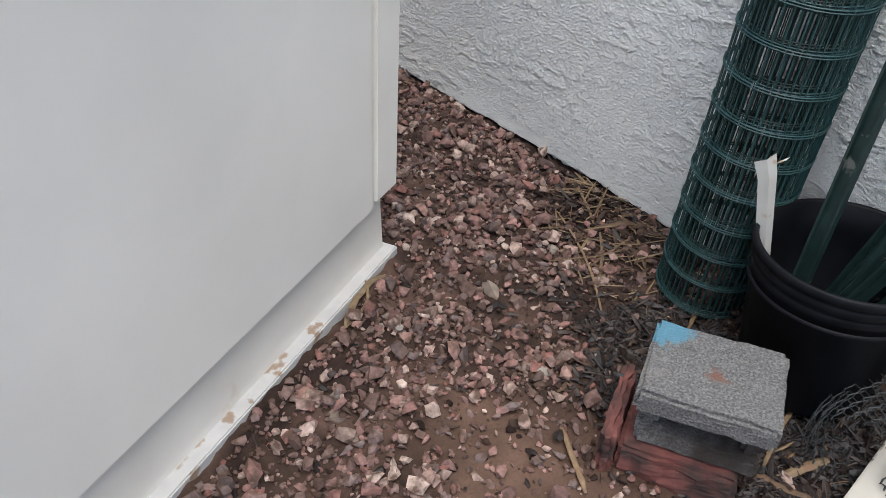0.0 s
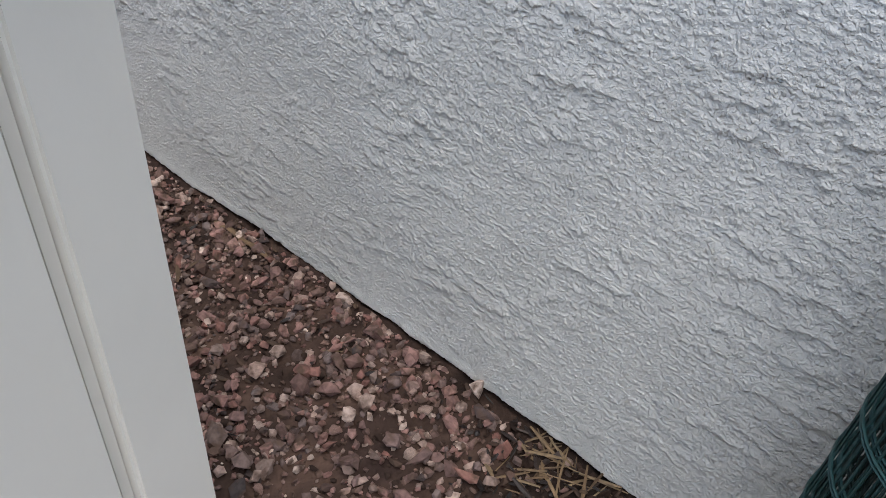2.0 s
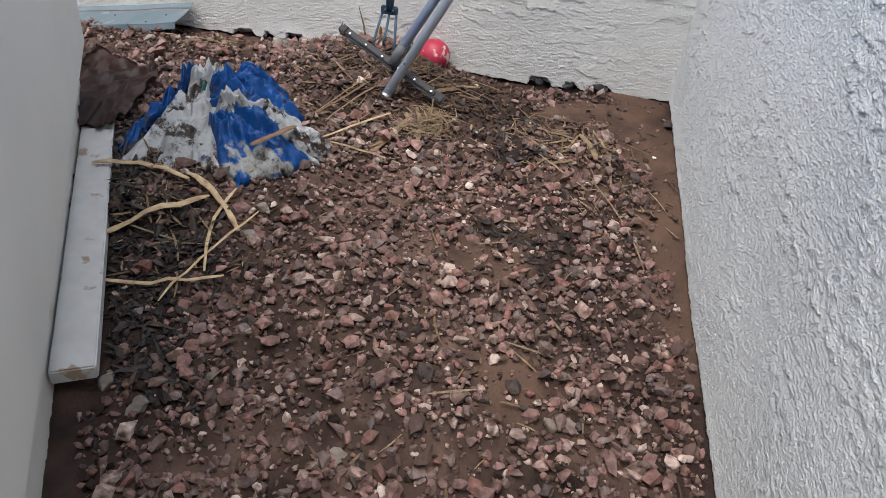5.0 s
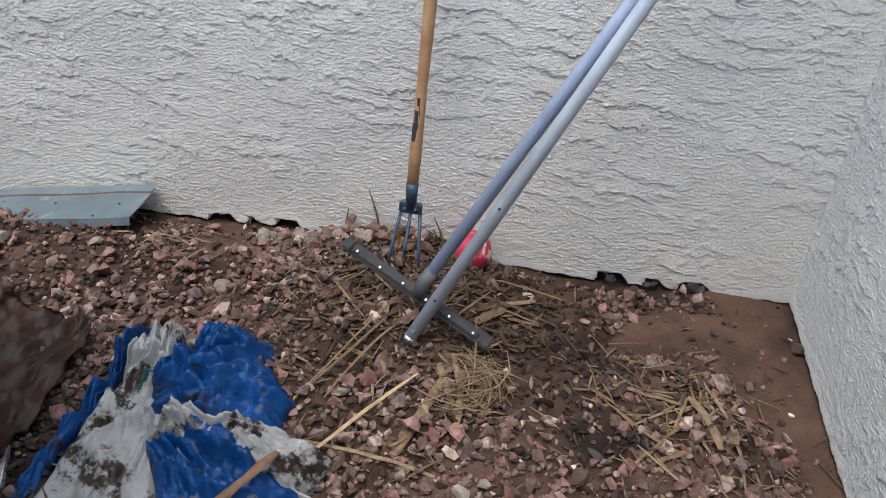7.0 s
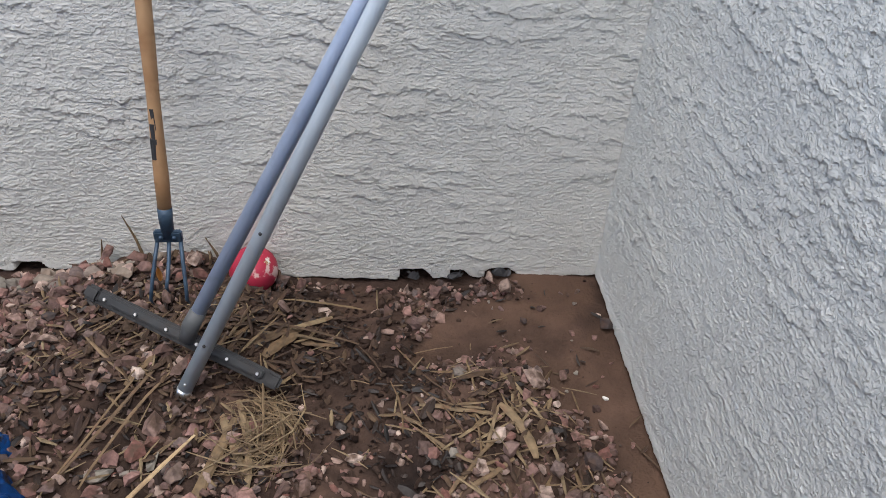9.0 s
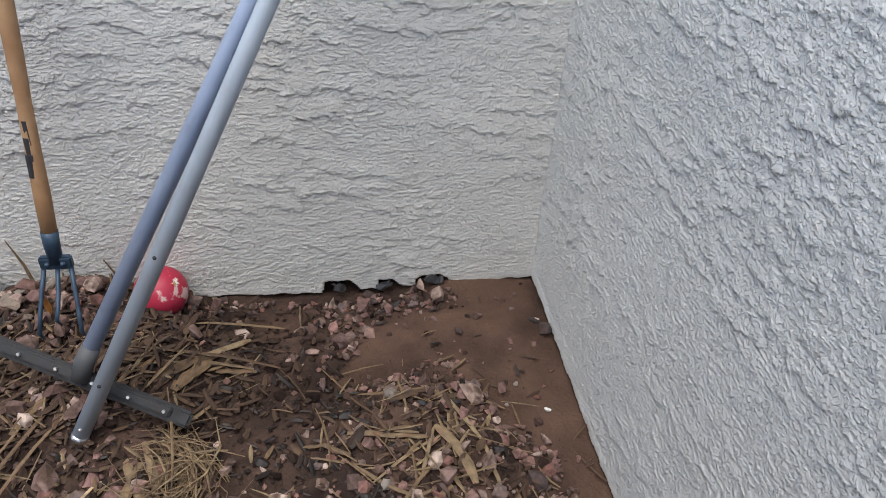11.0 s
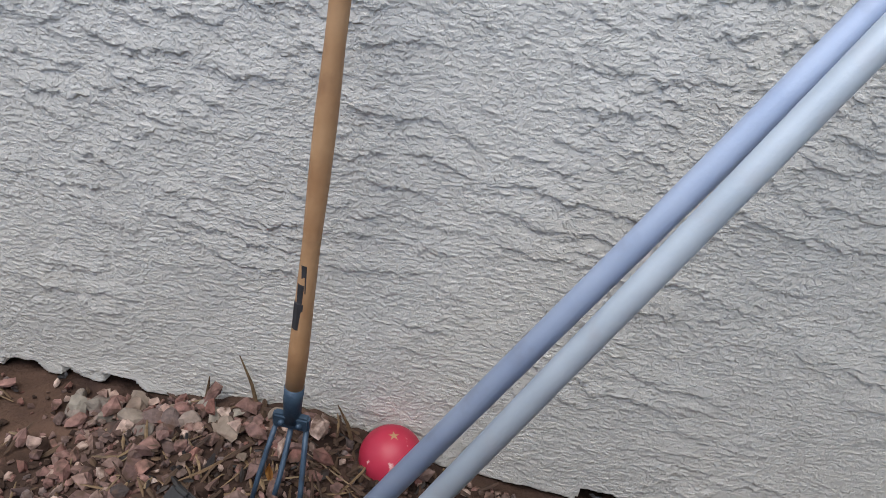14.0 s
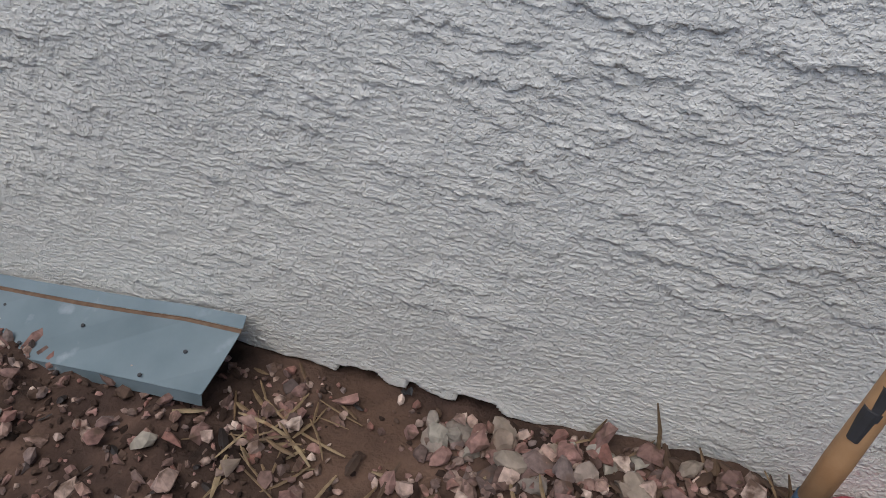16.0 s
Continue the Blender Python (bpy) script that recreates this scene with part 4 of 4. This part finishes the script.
for p, q, w, bend in (
    ((-0.075, 2.835), (0.166, 2.826), 0.018, 0.03), ((0.06, 2.625), (0.23, 2.79), 0.020, 0.0), ((0.11, 2.52), (0.337, 2.61), 0.012, -0.02), ((0.15, 2.854), (0.317, 2.736), 0.018, 0.01),
    ((0.300, 2.60), (0.272, 2.84), 0.009, 0.02), ((0.25, 2.50), (0.34, 2.80), 0.007, 0.01), ((0.275, 2.91), (0.50, 3.40), 0.010, 0.015), ((0.30, 3.32), (0.42, 3.56), 0.009, 0.0), ((0.335, 3.30), (0.44, 3.54), 0.007, 0.01),
    ((0.29, 3.31), (0.38, 3.52), 0.006, 0.0), ((0.50, 3.21), (0.56, 3.45), 0.024, 0.0), ((0.32, 3.17), (0.58, 3.18), 0.010, 0.01), ((1.05, 3.59), (1.13, 3.44), 0.010, 0.0), ((1.13, 3.45), (1.15, 3.30), 0.008, 0.0),
    ((0.93, 3.36), (1.10, 3.47), 0.007, 0.01), ((0.92, 3.55), (1.06, 3.57), 0.007, 0.0), ((1.10, 3.28), (1.24, 3.00), 0.006, 0.02), ((0.96, 3.30), (1.08, 3.43), 0.009, 0.01),
    ((0.895, 3.462), (1.035, 3.446), 0.013, 0.0), ((1.048, 3.465), (1.098, 3.345), 0.020, 0.012), ((1.045, 3.462), (1.012, 3.372), 0.008, 0.0), ((0.820, 3.468), (0.900, 3.422), 0.010, 0.0), ((0.898, 3.402), (1.035, 3.322), 0.009, -0.01), ((0.955, 3.28), (1.058, 3.344), 0.012, 0.0), ((0.93, 3.27), (1.03, 3.345), 0.009, 0.015),
    ((0.593, 3.60), (0.650, 3.678), 0.030, 0.0), ((0.505, 3.628), (0.73, 3.662), 0.010, 0.02), ((0.66, 3.66), (0.735, 3.655), 0.013, 0.0), ((0.69, 3.70), (0.645, 3.655), 0.010, 0.01), ((0.47, 3.55), (0.56, 3.66), 0.012, 0.0), ((0.42, 3.60), (0.36, 3.50), 0.016, 0.0), ((0.53, 3.47), (0.59, 3.34), 0.020, 0.0), ((0.56, 3.49), (0.60, 3.30), 0.016, 0.01),
    ((0.61, 3.785), (0.785, 3.789), 0.007, 0.005), ((0.60, 3.66), (0.72, 3.74), 0.016, 0.0), ((0.56, 3.62), (0.66, 3.70), 0.028, 0.0), ((0.52, 3.68), (0.78, 3.66), 0.008, 0.01),
    ((1.16, 1.11), (0.985, 0.78), 0.007, 0.02), ((1.19, 0.99), (1.04, 0.86), 0.009, 0.01), ((1.28, 0.96), (1.17, 1.02), 0.022, 0.0), ((1.24, 0.93), (1.10, 0.93), 0.009, 0.0), ((1.30, 1.22), (1.20, 1.02), 0.008, 0.01), ((1.22, 0.90), (1.02, 0.99), 0.006, 0.01),
    ((0.51, 1.06), (0.67, 1.15), 0.018, 0.02), ((0.505, 1.06), (0.62, 1.17), 0.008, -0.03), ((0.64, 0.50), (0.70, 0.62), 0.012, 0.0), ((1.295, 1.965), (1.293, 2.18), 0.018, 0.0), ((0.95, 0.36), (1.20, 0.41), 0.012, 0.01), ((0.97, 0.33), (1.06, 0.30), 0.022, 0.0), ((0.92, 0.36), (0.98, 0.25), 0.016, 0.0),
    ((-0.30, 3.79), (-0.16, 3.74), 0.006, 0.015), ((-0.28, 3.83), (-0.12, 3.77), 0.005, -0.01), ((-0.14, 3.66), (-0.12, 3.74), 0.006, 0.0), ((0.02, 3.42), (0.05, 3.50), 0.008, 0.0), ((0.14, 3.28), (0.13, 3.42), 0.016, 0.0), ((0.16, 3.28), (0.16, 3.42), 0.014, 0.0),
):
    pale = p[1] < 2.95 and p[0] < 0.5 and p[1] > 2.4
    stalk(p, q, w, bend, lift=0.026 if pale else 0.010, mat=PALE_STALK if pale else None)
stalk((0.27, 2.94), (0.33, 3.08), 0.020, 0.0, "bark_piece", "torn brown bark piece lying on the tarp", 0.075, BARK)
for x, y, tall, dx in ((0.20, 3.895, 0.075, 0.012), (0.47, 3.88, 0.09, -0.03), (0.295, 3.90, 0.13, -0.03), (0.50, 3.875, 0.06, 0.02)):
    ob = thing("dry_weed", on_ground(x, y, -0.004), "thin dry weed stem standing at the wall foot", "weed", "weeds at the wall foot")
    bm = bmesh.new()
    tube(bm, [(0, 0, 0), (dx * 0.4, 0.003, tall * 0.5), (dx, 0.0, tall)], [0.004, 0.003, 0.001], 6)
    part("stem", bm, STALK, ob)
leaf = thing("dry_leaf", (0.392, 3.700, 0.338), "small orange dry leaf caught on a cultivator prong", "leaf")
bm = bmesh.new()
rows = [[bm.verts.new((0.006 * math.sin(math.pi * (0.1 + 0.85 * k / 6)) * s, -0.004 * abs(s), -0.018 + 0.006 * k)) for s in (-1, 0, 1)] for k in range(7)]
for r0, r1 in zip(rows, rows[1:]):
    for i in range(2):
        bm.faces.new((r0[i], r0[i + 1], r1[i + 1], r1[i]))
bmesh.ops.solidify(bm, geom=bm.faces[:], thickness=0.0006)
part("blade", bm, LEAF, leaf)
for x, w, tall, turn in ((0.90, 0.030, 0.024, 18), (1.01, 0.040, 0.020, -24), (1.115, 0.045, 0.026, 8), (-0.075, 0.02, 0.014, -25)):
    ob = thing("building_paper_scrap", Matrix.Translation((x, NORTH - 0.012, float(base_north(np.array(x))) - 0.022)) @ pose(0, 0, 0, -12, turn, 0), "torn grey building paper sticking out under the stucco", "scrap", "paper scraps at the wall foot")
    bm = bmesh.new()
    ring = [bm.verts.new((w * (0.5 * math.cos(q)) * (1 + 0.6 * noise.noise((q * 2, x * 9, 1))), 0.004 * math.sin(3 * q), tall * (0.5 + 0.5 * math.sin(q)) * (1 + 0.6 * noise.noise((q * 2, x * 9, 4))))) for q in (2 * math.pi * k / 22 for k in range(22))]
    bm.faces.new(ring)
    bmesh.ops.solidify(bm, geom=bm.faces[:], thickness=0.0015)
    part("scrap", bm, TAR_PAPER, ob)
ob = thing("white_stick", (1.15, 0.385, ground_z(1.15, 0.36) + 0.012), "short white plastic stick lying by the pot", "plastic scrap")
bm = bmesh.new()
tube(bm, [(0.0, 0.0, 0), (0.03, -0.065, 0.004)], 0.006, 10)
part("stick", bm, PVC, ob, "", True)

# ---- loose stones, straw, litter and gravel ----
nrng = np.random.default_rng(11)
ICO = bmesh.new()
bmesh.ops.create_icosphere(ICO, subdivisions=2, radius=1.0)
ICO_V = np.array([v.co[:] for v in ICO.verts])
ICO_F = np.array([[v.index for v in f.verts] for f in ICO.faces])
ICO.free()
SMALL = bmesh.new()
bmesh.ops.create_icosphere(SMALL, subdivisions=1, radius=1.0)
SMALL_V = np.array([v.co[:] for v in SMALL.verts])
SMALL_F = np.array([[v.index for v in f.verts] for f in SMALL.faces])
SMALL.free()


def chipped(v, cuts):
    """A pebble shape: a ball with random flat chips and uneven axes."""
    v = v * nrng.uniform(0.78, 1.25, (len(v), 1))
    for k in range(cuts):
        n = nrng.normal(size=3)
        n /= np.linalg.norm(n)
        over = np.maximum(0, v @ n - nrng.uniform(0.35, 0.72))
        v -= over[:, None] * n
    return v * np.array([1.0, nrng.uniform(0.65, 0.95), nrng.uniform(0.45, 0.75)])


SHAPES = [chipped(ICO_V, 11) for k in range(14)]
SMALL_SHAPES = [chipped(SMALL_V, 6) for k in range(12)]


def turned(n):
    """Random rotations, mostly about the upright axis."""
    a, b, c = nrng.uniform(0, 2 * np.pi, n), nrng.normal(0, 0.35, n), nrng.normal(0, 0.35, n)
    ca, sa, cb, sb, cc, sc = np.cos(a), np.sin(a), np.cos(b), np.sin(b), np.cos(c), np.sin(c)
    one, nil = np.ones(n), np.zeros(n)
    rz = np.stack([ca, -sa, nil, sa, ca, nil, nil, nil, one], -1).reshape(n, 3, 3)
    rx = np.stack([one, nil, nil, nil, cb, -sb, nil, sb, cb], -1).reshape(n, 3, 3)
    ry = np.stack([cc, nil, sc, nil, one, nil, -sc, nil, cc], -1).reshape(n, 3, 3)
    return rz @ rx @ ry


def spread(shapes, faces, x, y, z, size):
    """Verts and faces of many pieces, a random shape each."""
    n = len(x)
    v = np.stack(shapes)[nrng.integers(0, len(shapes), n)] * size[:, None, None]
    v = np.einsum("nij,nkj->nki", turned(n), v) + np.stack([x, y, z], -1)[:, None, :]
    k = v.shape[1]
    return v.reshape(-1, 3), (faces[None] + (np.arange(n) * k)[:, None, None]).reshape(-1, faces.shape[1])


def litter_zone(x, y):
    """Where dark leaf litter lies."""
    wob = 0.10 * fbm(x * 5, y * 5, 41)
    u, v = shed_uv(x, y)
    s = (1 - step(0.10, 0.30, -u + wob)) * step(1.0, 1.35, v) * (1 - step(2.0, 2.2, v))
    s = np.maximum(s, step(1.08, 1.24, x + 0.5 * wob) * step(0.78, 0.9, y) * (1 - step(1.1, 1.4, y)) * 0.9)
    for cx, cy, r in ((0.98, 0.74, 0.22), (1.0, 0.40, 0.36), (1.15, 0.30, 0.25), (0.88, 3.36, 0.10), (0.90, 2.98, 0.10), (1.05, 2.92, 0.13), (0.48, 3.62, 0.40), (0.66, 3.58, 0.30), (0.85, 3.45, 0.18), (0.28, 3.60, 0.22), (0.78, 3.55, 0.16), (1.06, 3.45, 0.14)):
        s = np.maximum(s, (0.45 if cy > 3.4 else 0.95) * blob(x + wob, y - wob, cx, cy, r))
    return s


dark_dirt = ground.data.attributes.new("dark_dirt", "FLOAT", "POINT")
dark_dirt.data.foreach_set("value", np.ascontiguousarray(litter_zone(gx, gy).ravel(), dtype=np.float32))


def free(x, y):
    """Open ground: outside the shed and inside the walls."""
    u, v = shed_uv(x, y)
    return ~((u > np.where(v > 1.15, -0.05, -0.012)) & (v > -0.025) & (u < 2.2) & (v < LONG)) & (x < EAST - 0.012) & (y < NORTH - 0.02)


def scatter(n, x0=-0.95, x1=1.345, y0=0.05, y1=3.90):
    x, y = nrng.uniform(x0, x1, n), nrng.uniform(y0, y1, n)
    keep = free(x, y)
    return x[keep], y[keep]


def gravel_cover(x, y):
    g = 0.86 + 0.55 * fbm(x * 4.5, y * 4.5, 51)
    g = g * (1 - 0.55 * blob(x, y, -0.5, 3.72, 0.32)) * (1 - 0.96 * sandy(x, y)) * (1 - 0.85 * litter_zone(x, y)) * (1 - 0.6 * blob(x, y, 1.02, 0.62, 0.30)) * (1 - 0.7 * blob(x, y, 1.02, 0.36, 0.34))
    g = g * (1 - 0.88 * blob(x, y, 0.68, 3.64, 0.30)) * (1 - 0.6 * blob(x, y, 0.80, 3.47, 0.14)) * (1 - 0.5 * blob(x, y, 1.02, 3.45, 0.20))
    return np.clip(g, 0.03, 1)


# single large stones
BIG = ((0.374, 0.870, 0.026), (0.40, 0.905, 0.017), (0.596, 0.993, 0.020), (0.57, 1.02, 0.016), (0.601, 1.043, 0.014), (0.767, 0.737, 0.020), (0.842, 0.990, 0.036), (1.06, 1.02, 0.020), (1.085, 1.0, 0.020), (1.03, 0.95, 0.016),
       (0.976, 3.545, 0.030), (0.354, 3.334, 0.028), (0.434, 3.363, 0.022), (0.40, 3.345, 0.018), (0.628, 3.176, 0.026), (0.667, 3.190, 0.022), (0.634, 3.155, 0.024), (0.338, 2.824, 0.028), (0.336, 2.754, 0.028), (-0.013, 3.607, 0.026), (0.119, 3.608, 0.022),
       (1.043, 2.454, 0.024), (0.793, 1.969, 0.026), (0.674, 2.288, 0.026), (0.246, 2.313, 0.030), (0.315, 2.282, 0.026), (0.407, 2.393, 0.022), (0.897, 2.087, 0.026), (0.981, 2.009, 0.034), (1.021, 2.125, 0.022), (1.0, 2.10, 0.018), (0.95, 3.36, 0.022),
       (0.085, 3.885, 0.034), (0.02, 3.875, 0.026), (0.04, 3.84, 0.030), (0.11, 3.83, 0.038), (0.16, 3.86, 0.026), (0.20, 3.83, 0.030), (0.23, 3.87, 0.028), (0.14, 3.80, 0.024), (0.26, 3.84, 0.022), (-0.01, 3.84, 0.030), (-0.26, 3.70, 0.024), (-0.40, 3.70, 0.026), (-0.62, 3.66, 0.030))
for i, (x, y, r) in enumerate(BIG):
    v = SHAPES[i % len(SHAPES)] * r
    ob = new("stone", arrays("stone", v, ICO_F, PALE_STONE, False))
    ob.matrix_basis = pose(x, y, ground_z(x, y) + r * 0.28, nrng.uniform(-14, 14), nrng.uniform(-14, 14), nrng.uniform(0, 360))
    tagged(ob, "rounded pale landscaping stone half sunk in dirt", "stone", "larger loose stones")

# the pile of stones along the north wall's foot
heap_rng = random.Random(23)
for i in range(34):
    x, y, r = heap_rng.uniform(-0.03, 0.34), NORTH - 0.03 - abs(heap_rng.gauss(0, 0.055)), heap_rng.uniform(0.014, 0.032)
    ob = new("stone", arrays("stone", SHAPES[(i * 5) % len(SHAPES)] * r, ICO_F, GRAVEL_ONE if i % 3 else PALE_STONE, False))
    ob.matrix_basis = pose(x, y, ground_z(x, y) + r * 0.45, heap_rng.uniform(-25, 25), heap_rng.uniform(-25, 25), heap_rng.uniform(0, 360))
    tagged(ob, "reddish-grey landscaping stone piled against the stucco", "stone", "stones at the wall foot")

# small pebbles left on the washed sand
for i in range(26):
    x, y, r = heap_rng.uniform(0.95, 1.31), heap_rng.uniform(3.0, 3.84), heap_rng.uniform(0.004, 0.0095)
    if i < 10:
        x = heap_rng.uniform(1.2, 1.32)
    ob = new("pebble", arrays("pebble", SHAPES[(i * 3) % len(SHAPES)] * r, ICO_F, PALE_STONE if i % 3 else GRAVEL_ONE, False))
    ob.matrix_basis = pose(x, y, ground_z(x, y) + r * 0.35, heap_rng.uniform(-25, 25), heap_rng.uniform(-25, 25), heap_rng.uniform(0, 360))
    tagged(ob, "small pale pebble on damp brown sand", "pebble", "pebbles on the sand")
ob = new("pebble", arrays("pebble", SHAPES[4] * 0.008, ICO_F, PVC, False))
ob.matrix_basis = pose(1.284, 3.538, ground_z(1.284, 3.538) + 0.004)
tagged(ob, "white pebble on damp brown sand", "pebble", "pebbles on the sand")

# chips that can be picked out where the walk starts
x, y = scatter(900, 0.42, 1.25, 0.72, 1.7)
keep = nrng.uniform(size=len(x)) < gravel_cover(x, y)
x, y = x[keep][:290], y[keep][:290]
chip_meshes = [arrays("gravel_chip", s, ICO_F, GRAVEL_ONE) for s in SHAPES[:10]]
size = np.clip(nrng.lognormal(math.log(0.0118), 0.35, len(x)), 0.008, 0.026)
zz = height(x, y) + size * 0.25
for i in range(len(x)):
    ob = new("gravel_chip", chip_meshes[i % 10])
    ob.parent = ground
    ob.matrix_basis = Matrix.LocRotScale((x[i], y[i], zz[i]), Euler((nrng.normal(0, 0.3), nrng.normal(0, 0.3), nrng.uniform(0, 6.3))), Vector((size[i],) * 3))

# the rest of the gravel
x, y = scatter(64000, -0.95, 1.345, 0.3)
keep = nrng.uniform(size=len(x)) < gravel_cover(x, y)
x, y = x[keep], y[keep]
size = np.clip(nrng.lognormal(math.log(0.0080), 0.52, len(x)), 0.0035, 0.027)
v1, f1 = spread(SMALL_SHAPES, SMALL_F, x, y, height(x, y) + size * nrng.uniform(0.0, 0.95, len(x)), size)
gravel = new("gravel", arrays("gravel", v1, f1, GRAVEL))
tagged(gravel, "loose reddish and grey landscaping gravel over dirt", "gravel", kind="stuff")
x, y = scatter(12000)
keep = nrng.uniform(size=len(x)) < 0.6 * (1 - 0.85 * sandy(x, y))
x, y = x[keep], y[keep]
size = np.clip(nrng.lognormal(math.log(0.0026), 0.45, len(x)), 0.0012, 0.006)
v1, f1 = spread([s[:, :] for s in SMALL_SHAPES], SMALL_F[::1], x, y, height(x, y) + size * 0.3, size)
grit = new("grit", arrays("grit", v1, f1, CLODS))
tagged(grit, "fine grit and dirt crumbs over the ground", "grit", kind="stuff")
x, y = scatter(60000)
keep = nrng.uniform(size=len(x)) < (0.14 + 0.35 * litter_zone(x, y) + 0.12 * step(3.2, 3.5, y) * step(-0.1, 0.3, fbm(x * 5, y * 5, 61))) * (1 - 0.92 * sandy(x, y)) + 0.25 * blob(x, y, 0.68, 3.66, 0.30)
x, y = x[keep], y[keep]
size = np.clip(nrng.lognormal(math.log(0.0062), 0.5, len(x)), 0.003, 0.018)
v1, f1 = spread(SMALL_SHAPES, SMALL_F, x, y, height(x, y) + size * 0.35, size)
clods = new("dirt_clods", arrays("dirt_clods", v1, f1, CLODS))
tagged(clods, "crumbly brown dirt clods among the gravel", "dirt", kind="stuff")


def blades(n, x, y, lengths, widths, lift, tilt=0.25, turn=None, curl=0.12):
    """Flat split straws: long bent diamonds with a raised middle line."""
    a = nrng.uniform(0, 2 * np.pi, n) if turn is None else turn
    t = nrng.normal(0, tilt, n)
    d = np.stack([np.cos(a) * np.cos(t), np.sin(a) * np.cos(t), np.sin(t)], -1)
    s = np.stack([-np.sin(a), np.cos(a), 0 * a], -1)
    c = np.stack([x, y, height(x, y) + lift + np.abs(np.sin(t)) * lengths * 0.4], -1)
    bend = (nrng.normal(0, curl, n) if turn is None else np.abs(nrng.normal(0, curl, n)))[:, None] * s
    up = np.array([0, 0, 1.0])
    rows = []
    for k, w in ((-0.5, 0.5), (-0.17, 1.0), (0.17, 1.0), (0.5, 0.4)):
        m = c + d * (k * lengths)[:, None] + bend * ((k * k) * lengths)[:, None]
        rows += [m + s * (w * widths * 0.5)[:, None], m + up * (w * widths * 0.35)[:, None], m - s * (w * widths * 0.5)[:, None], m - up * (w * widths * 0.2)[:, None]]
    v = np.stack(rows, 1)
    f = []
    for k in range(3):
        for j in range(4):
            f.append((4 * k + j, 4 * k + (j + 1) % 4, 4 * k + 4 + (j + 1) % 4, 4 * k + 4 + j))
    f += [(3, 2, 1, 0), (12, 13, 14, 15)]
    f = np.array(f)
    return v.reshape(-1, 3), (f[None] + (np.arange(n) * 16)[:, None, None]).reshape(-1, 4)


def heap(name, label, category, mat, spots, length, width, lift, tilt):
    vs, fs, base_i = [], [], 0
    for cx, cy, r, n in spots:
        x, y = nrng.normal(cx, r * 0.5, n), nrng.normal(cy, r * 0.5, n)
        x, y = np.minimum(x, EAST - 0.02), np.minimum(y, NORTH - 0.025)
        keep = free(x, y)
        x, y = x[keep], y[keep]
        k = len(x)
        v, f = blades(k, x, y, nrng.lognormal(math.log(length), 0.45, k), nrng.lognormal(math.log(width), 0.35, k), lift * nrng.uniform(0.1, 1, k), tilt)
        vs.append(v)
        fs.append(f + base_i)
        base_i += len(v)
    ob = new(name, arrays(name, np.concatenate(vs), np.concatenate(fs), mat))
    return tagged(ob, label, category, kind="stuff")


# a nest of straw: strands laid round a hollow
n = 170
round_way, out = nrng.uniform(-1.9, 1.5, n), np.abs(nrng.normal(0.062, 0.026, n))
lengths = np.clip(nrng.lognormal(math.log(0.10), 0.4, n), 0.04, 0.20)
v1, f1 = blades(n, 0.585 + out * np.cos(round_way), 3.425 + out * np.sin(round_way), lengths, nrng.lognormal(math.log(0.0027), 0.35, n), 0.004 + 0.026 * nrng.uniform(0, 1, n), 0.10, round_way + np.pi / 2 + nrng.normal(0, 0.55, n), 0.75)
tagged(new("straw_heap", arrays("straw_heap", v1, f1, STRAW)), "nest of tangled yellow dry straw on dark mulch", "straw", kind="stuff")
heap("loose_straw", "scattered dry straw and stems on gravel and dirt", "straw", STRAW,
     ((1.06, 3.45, 0.18, 120), (1.12, 3.25, 0.14, 50), (0.42, 3.45, 0.30, 70), (0.25, 3.62, 0.25, 90), (1.20, 0.97, 0.16, 70), (1.14, 0.80, 0.14, 40), (1.29, 1.15, 0.10, 40), (0.15, 2.68, 0.25, 90), (0.0, 2.85, 0.2, 50), (1.03, 0.42, 0.16, 60), (-0.24, 3.78, 0.10, 40), (0.5, 3.7, 0.25, 80), (0.7, 3.3, 0.5, 60), (0.8, 2.6, 0.6, 50)), 0.05, 0.0042, 0.012, 0.12)
heap("wood_chips", "brown wood chips and stem pieces mixed with dirt", "mulch", CHIPS,
     ((0.45, 3.66, 0.30, 420), (0.30, 3.55, 0.30, 260), (0.60, 3.66, 0.26, 260), (0.12, 2.72, 0.30, 160), (1.20, 0.95, 0.18, 160), (1.05, 3.42, 0.2, 120), (0.95, 0.70, 0.2, 40), (0.8, 2.2, 1.0, 200)), 0.026, 0.0075, 0.010, 0.25)

# dark leaf litter: small curled pieces
x, y = scatter(24000)
keep = nrng.uniform(size=len(x)) < litter_zone(x, y) * 0.95 + 0.03
x, y = x[keep], y[keep]
more = scatter(11000, 0.78, 1.34, 0.10, 0.80)
keep = nrng.uniform(size=len(more[0])) < litter_zone(*more)
x, y = np.concatenate([x, more[0][keep]]), np.concatenate([y, more[1][keep]])
more = scatter(5000, -0.2, 0.45, 2.3, 3.0)
keep = nrng.uniform(size=len(more[0])) < litter_zone(*more)
x, y = np.concatenate([x, more[0][keep]]), np.concatenate([y, more[1][keep]])
n = len(x)
v1, f1 = blades(n, x, y, nrng.lognormal(math.log(0.018), 0.5, n), nrng.lognormal(math.log(0.0065), 0.5, n), 0.008 * nrng.uniform(0.2, 1, n), 0.35)
litter = new("leaf_litter", arrays("leaf_litter", v1, f1, LITTER))
tagged(litter, "wet dark brown rotting leaf litter and stems", "leaf litter", kind="stuff")
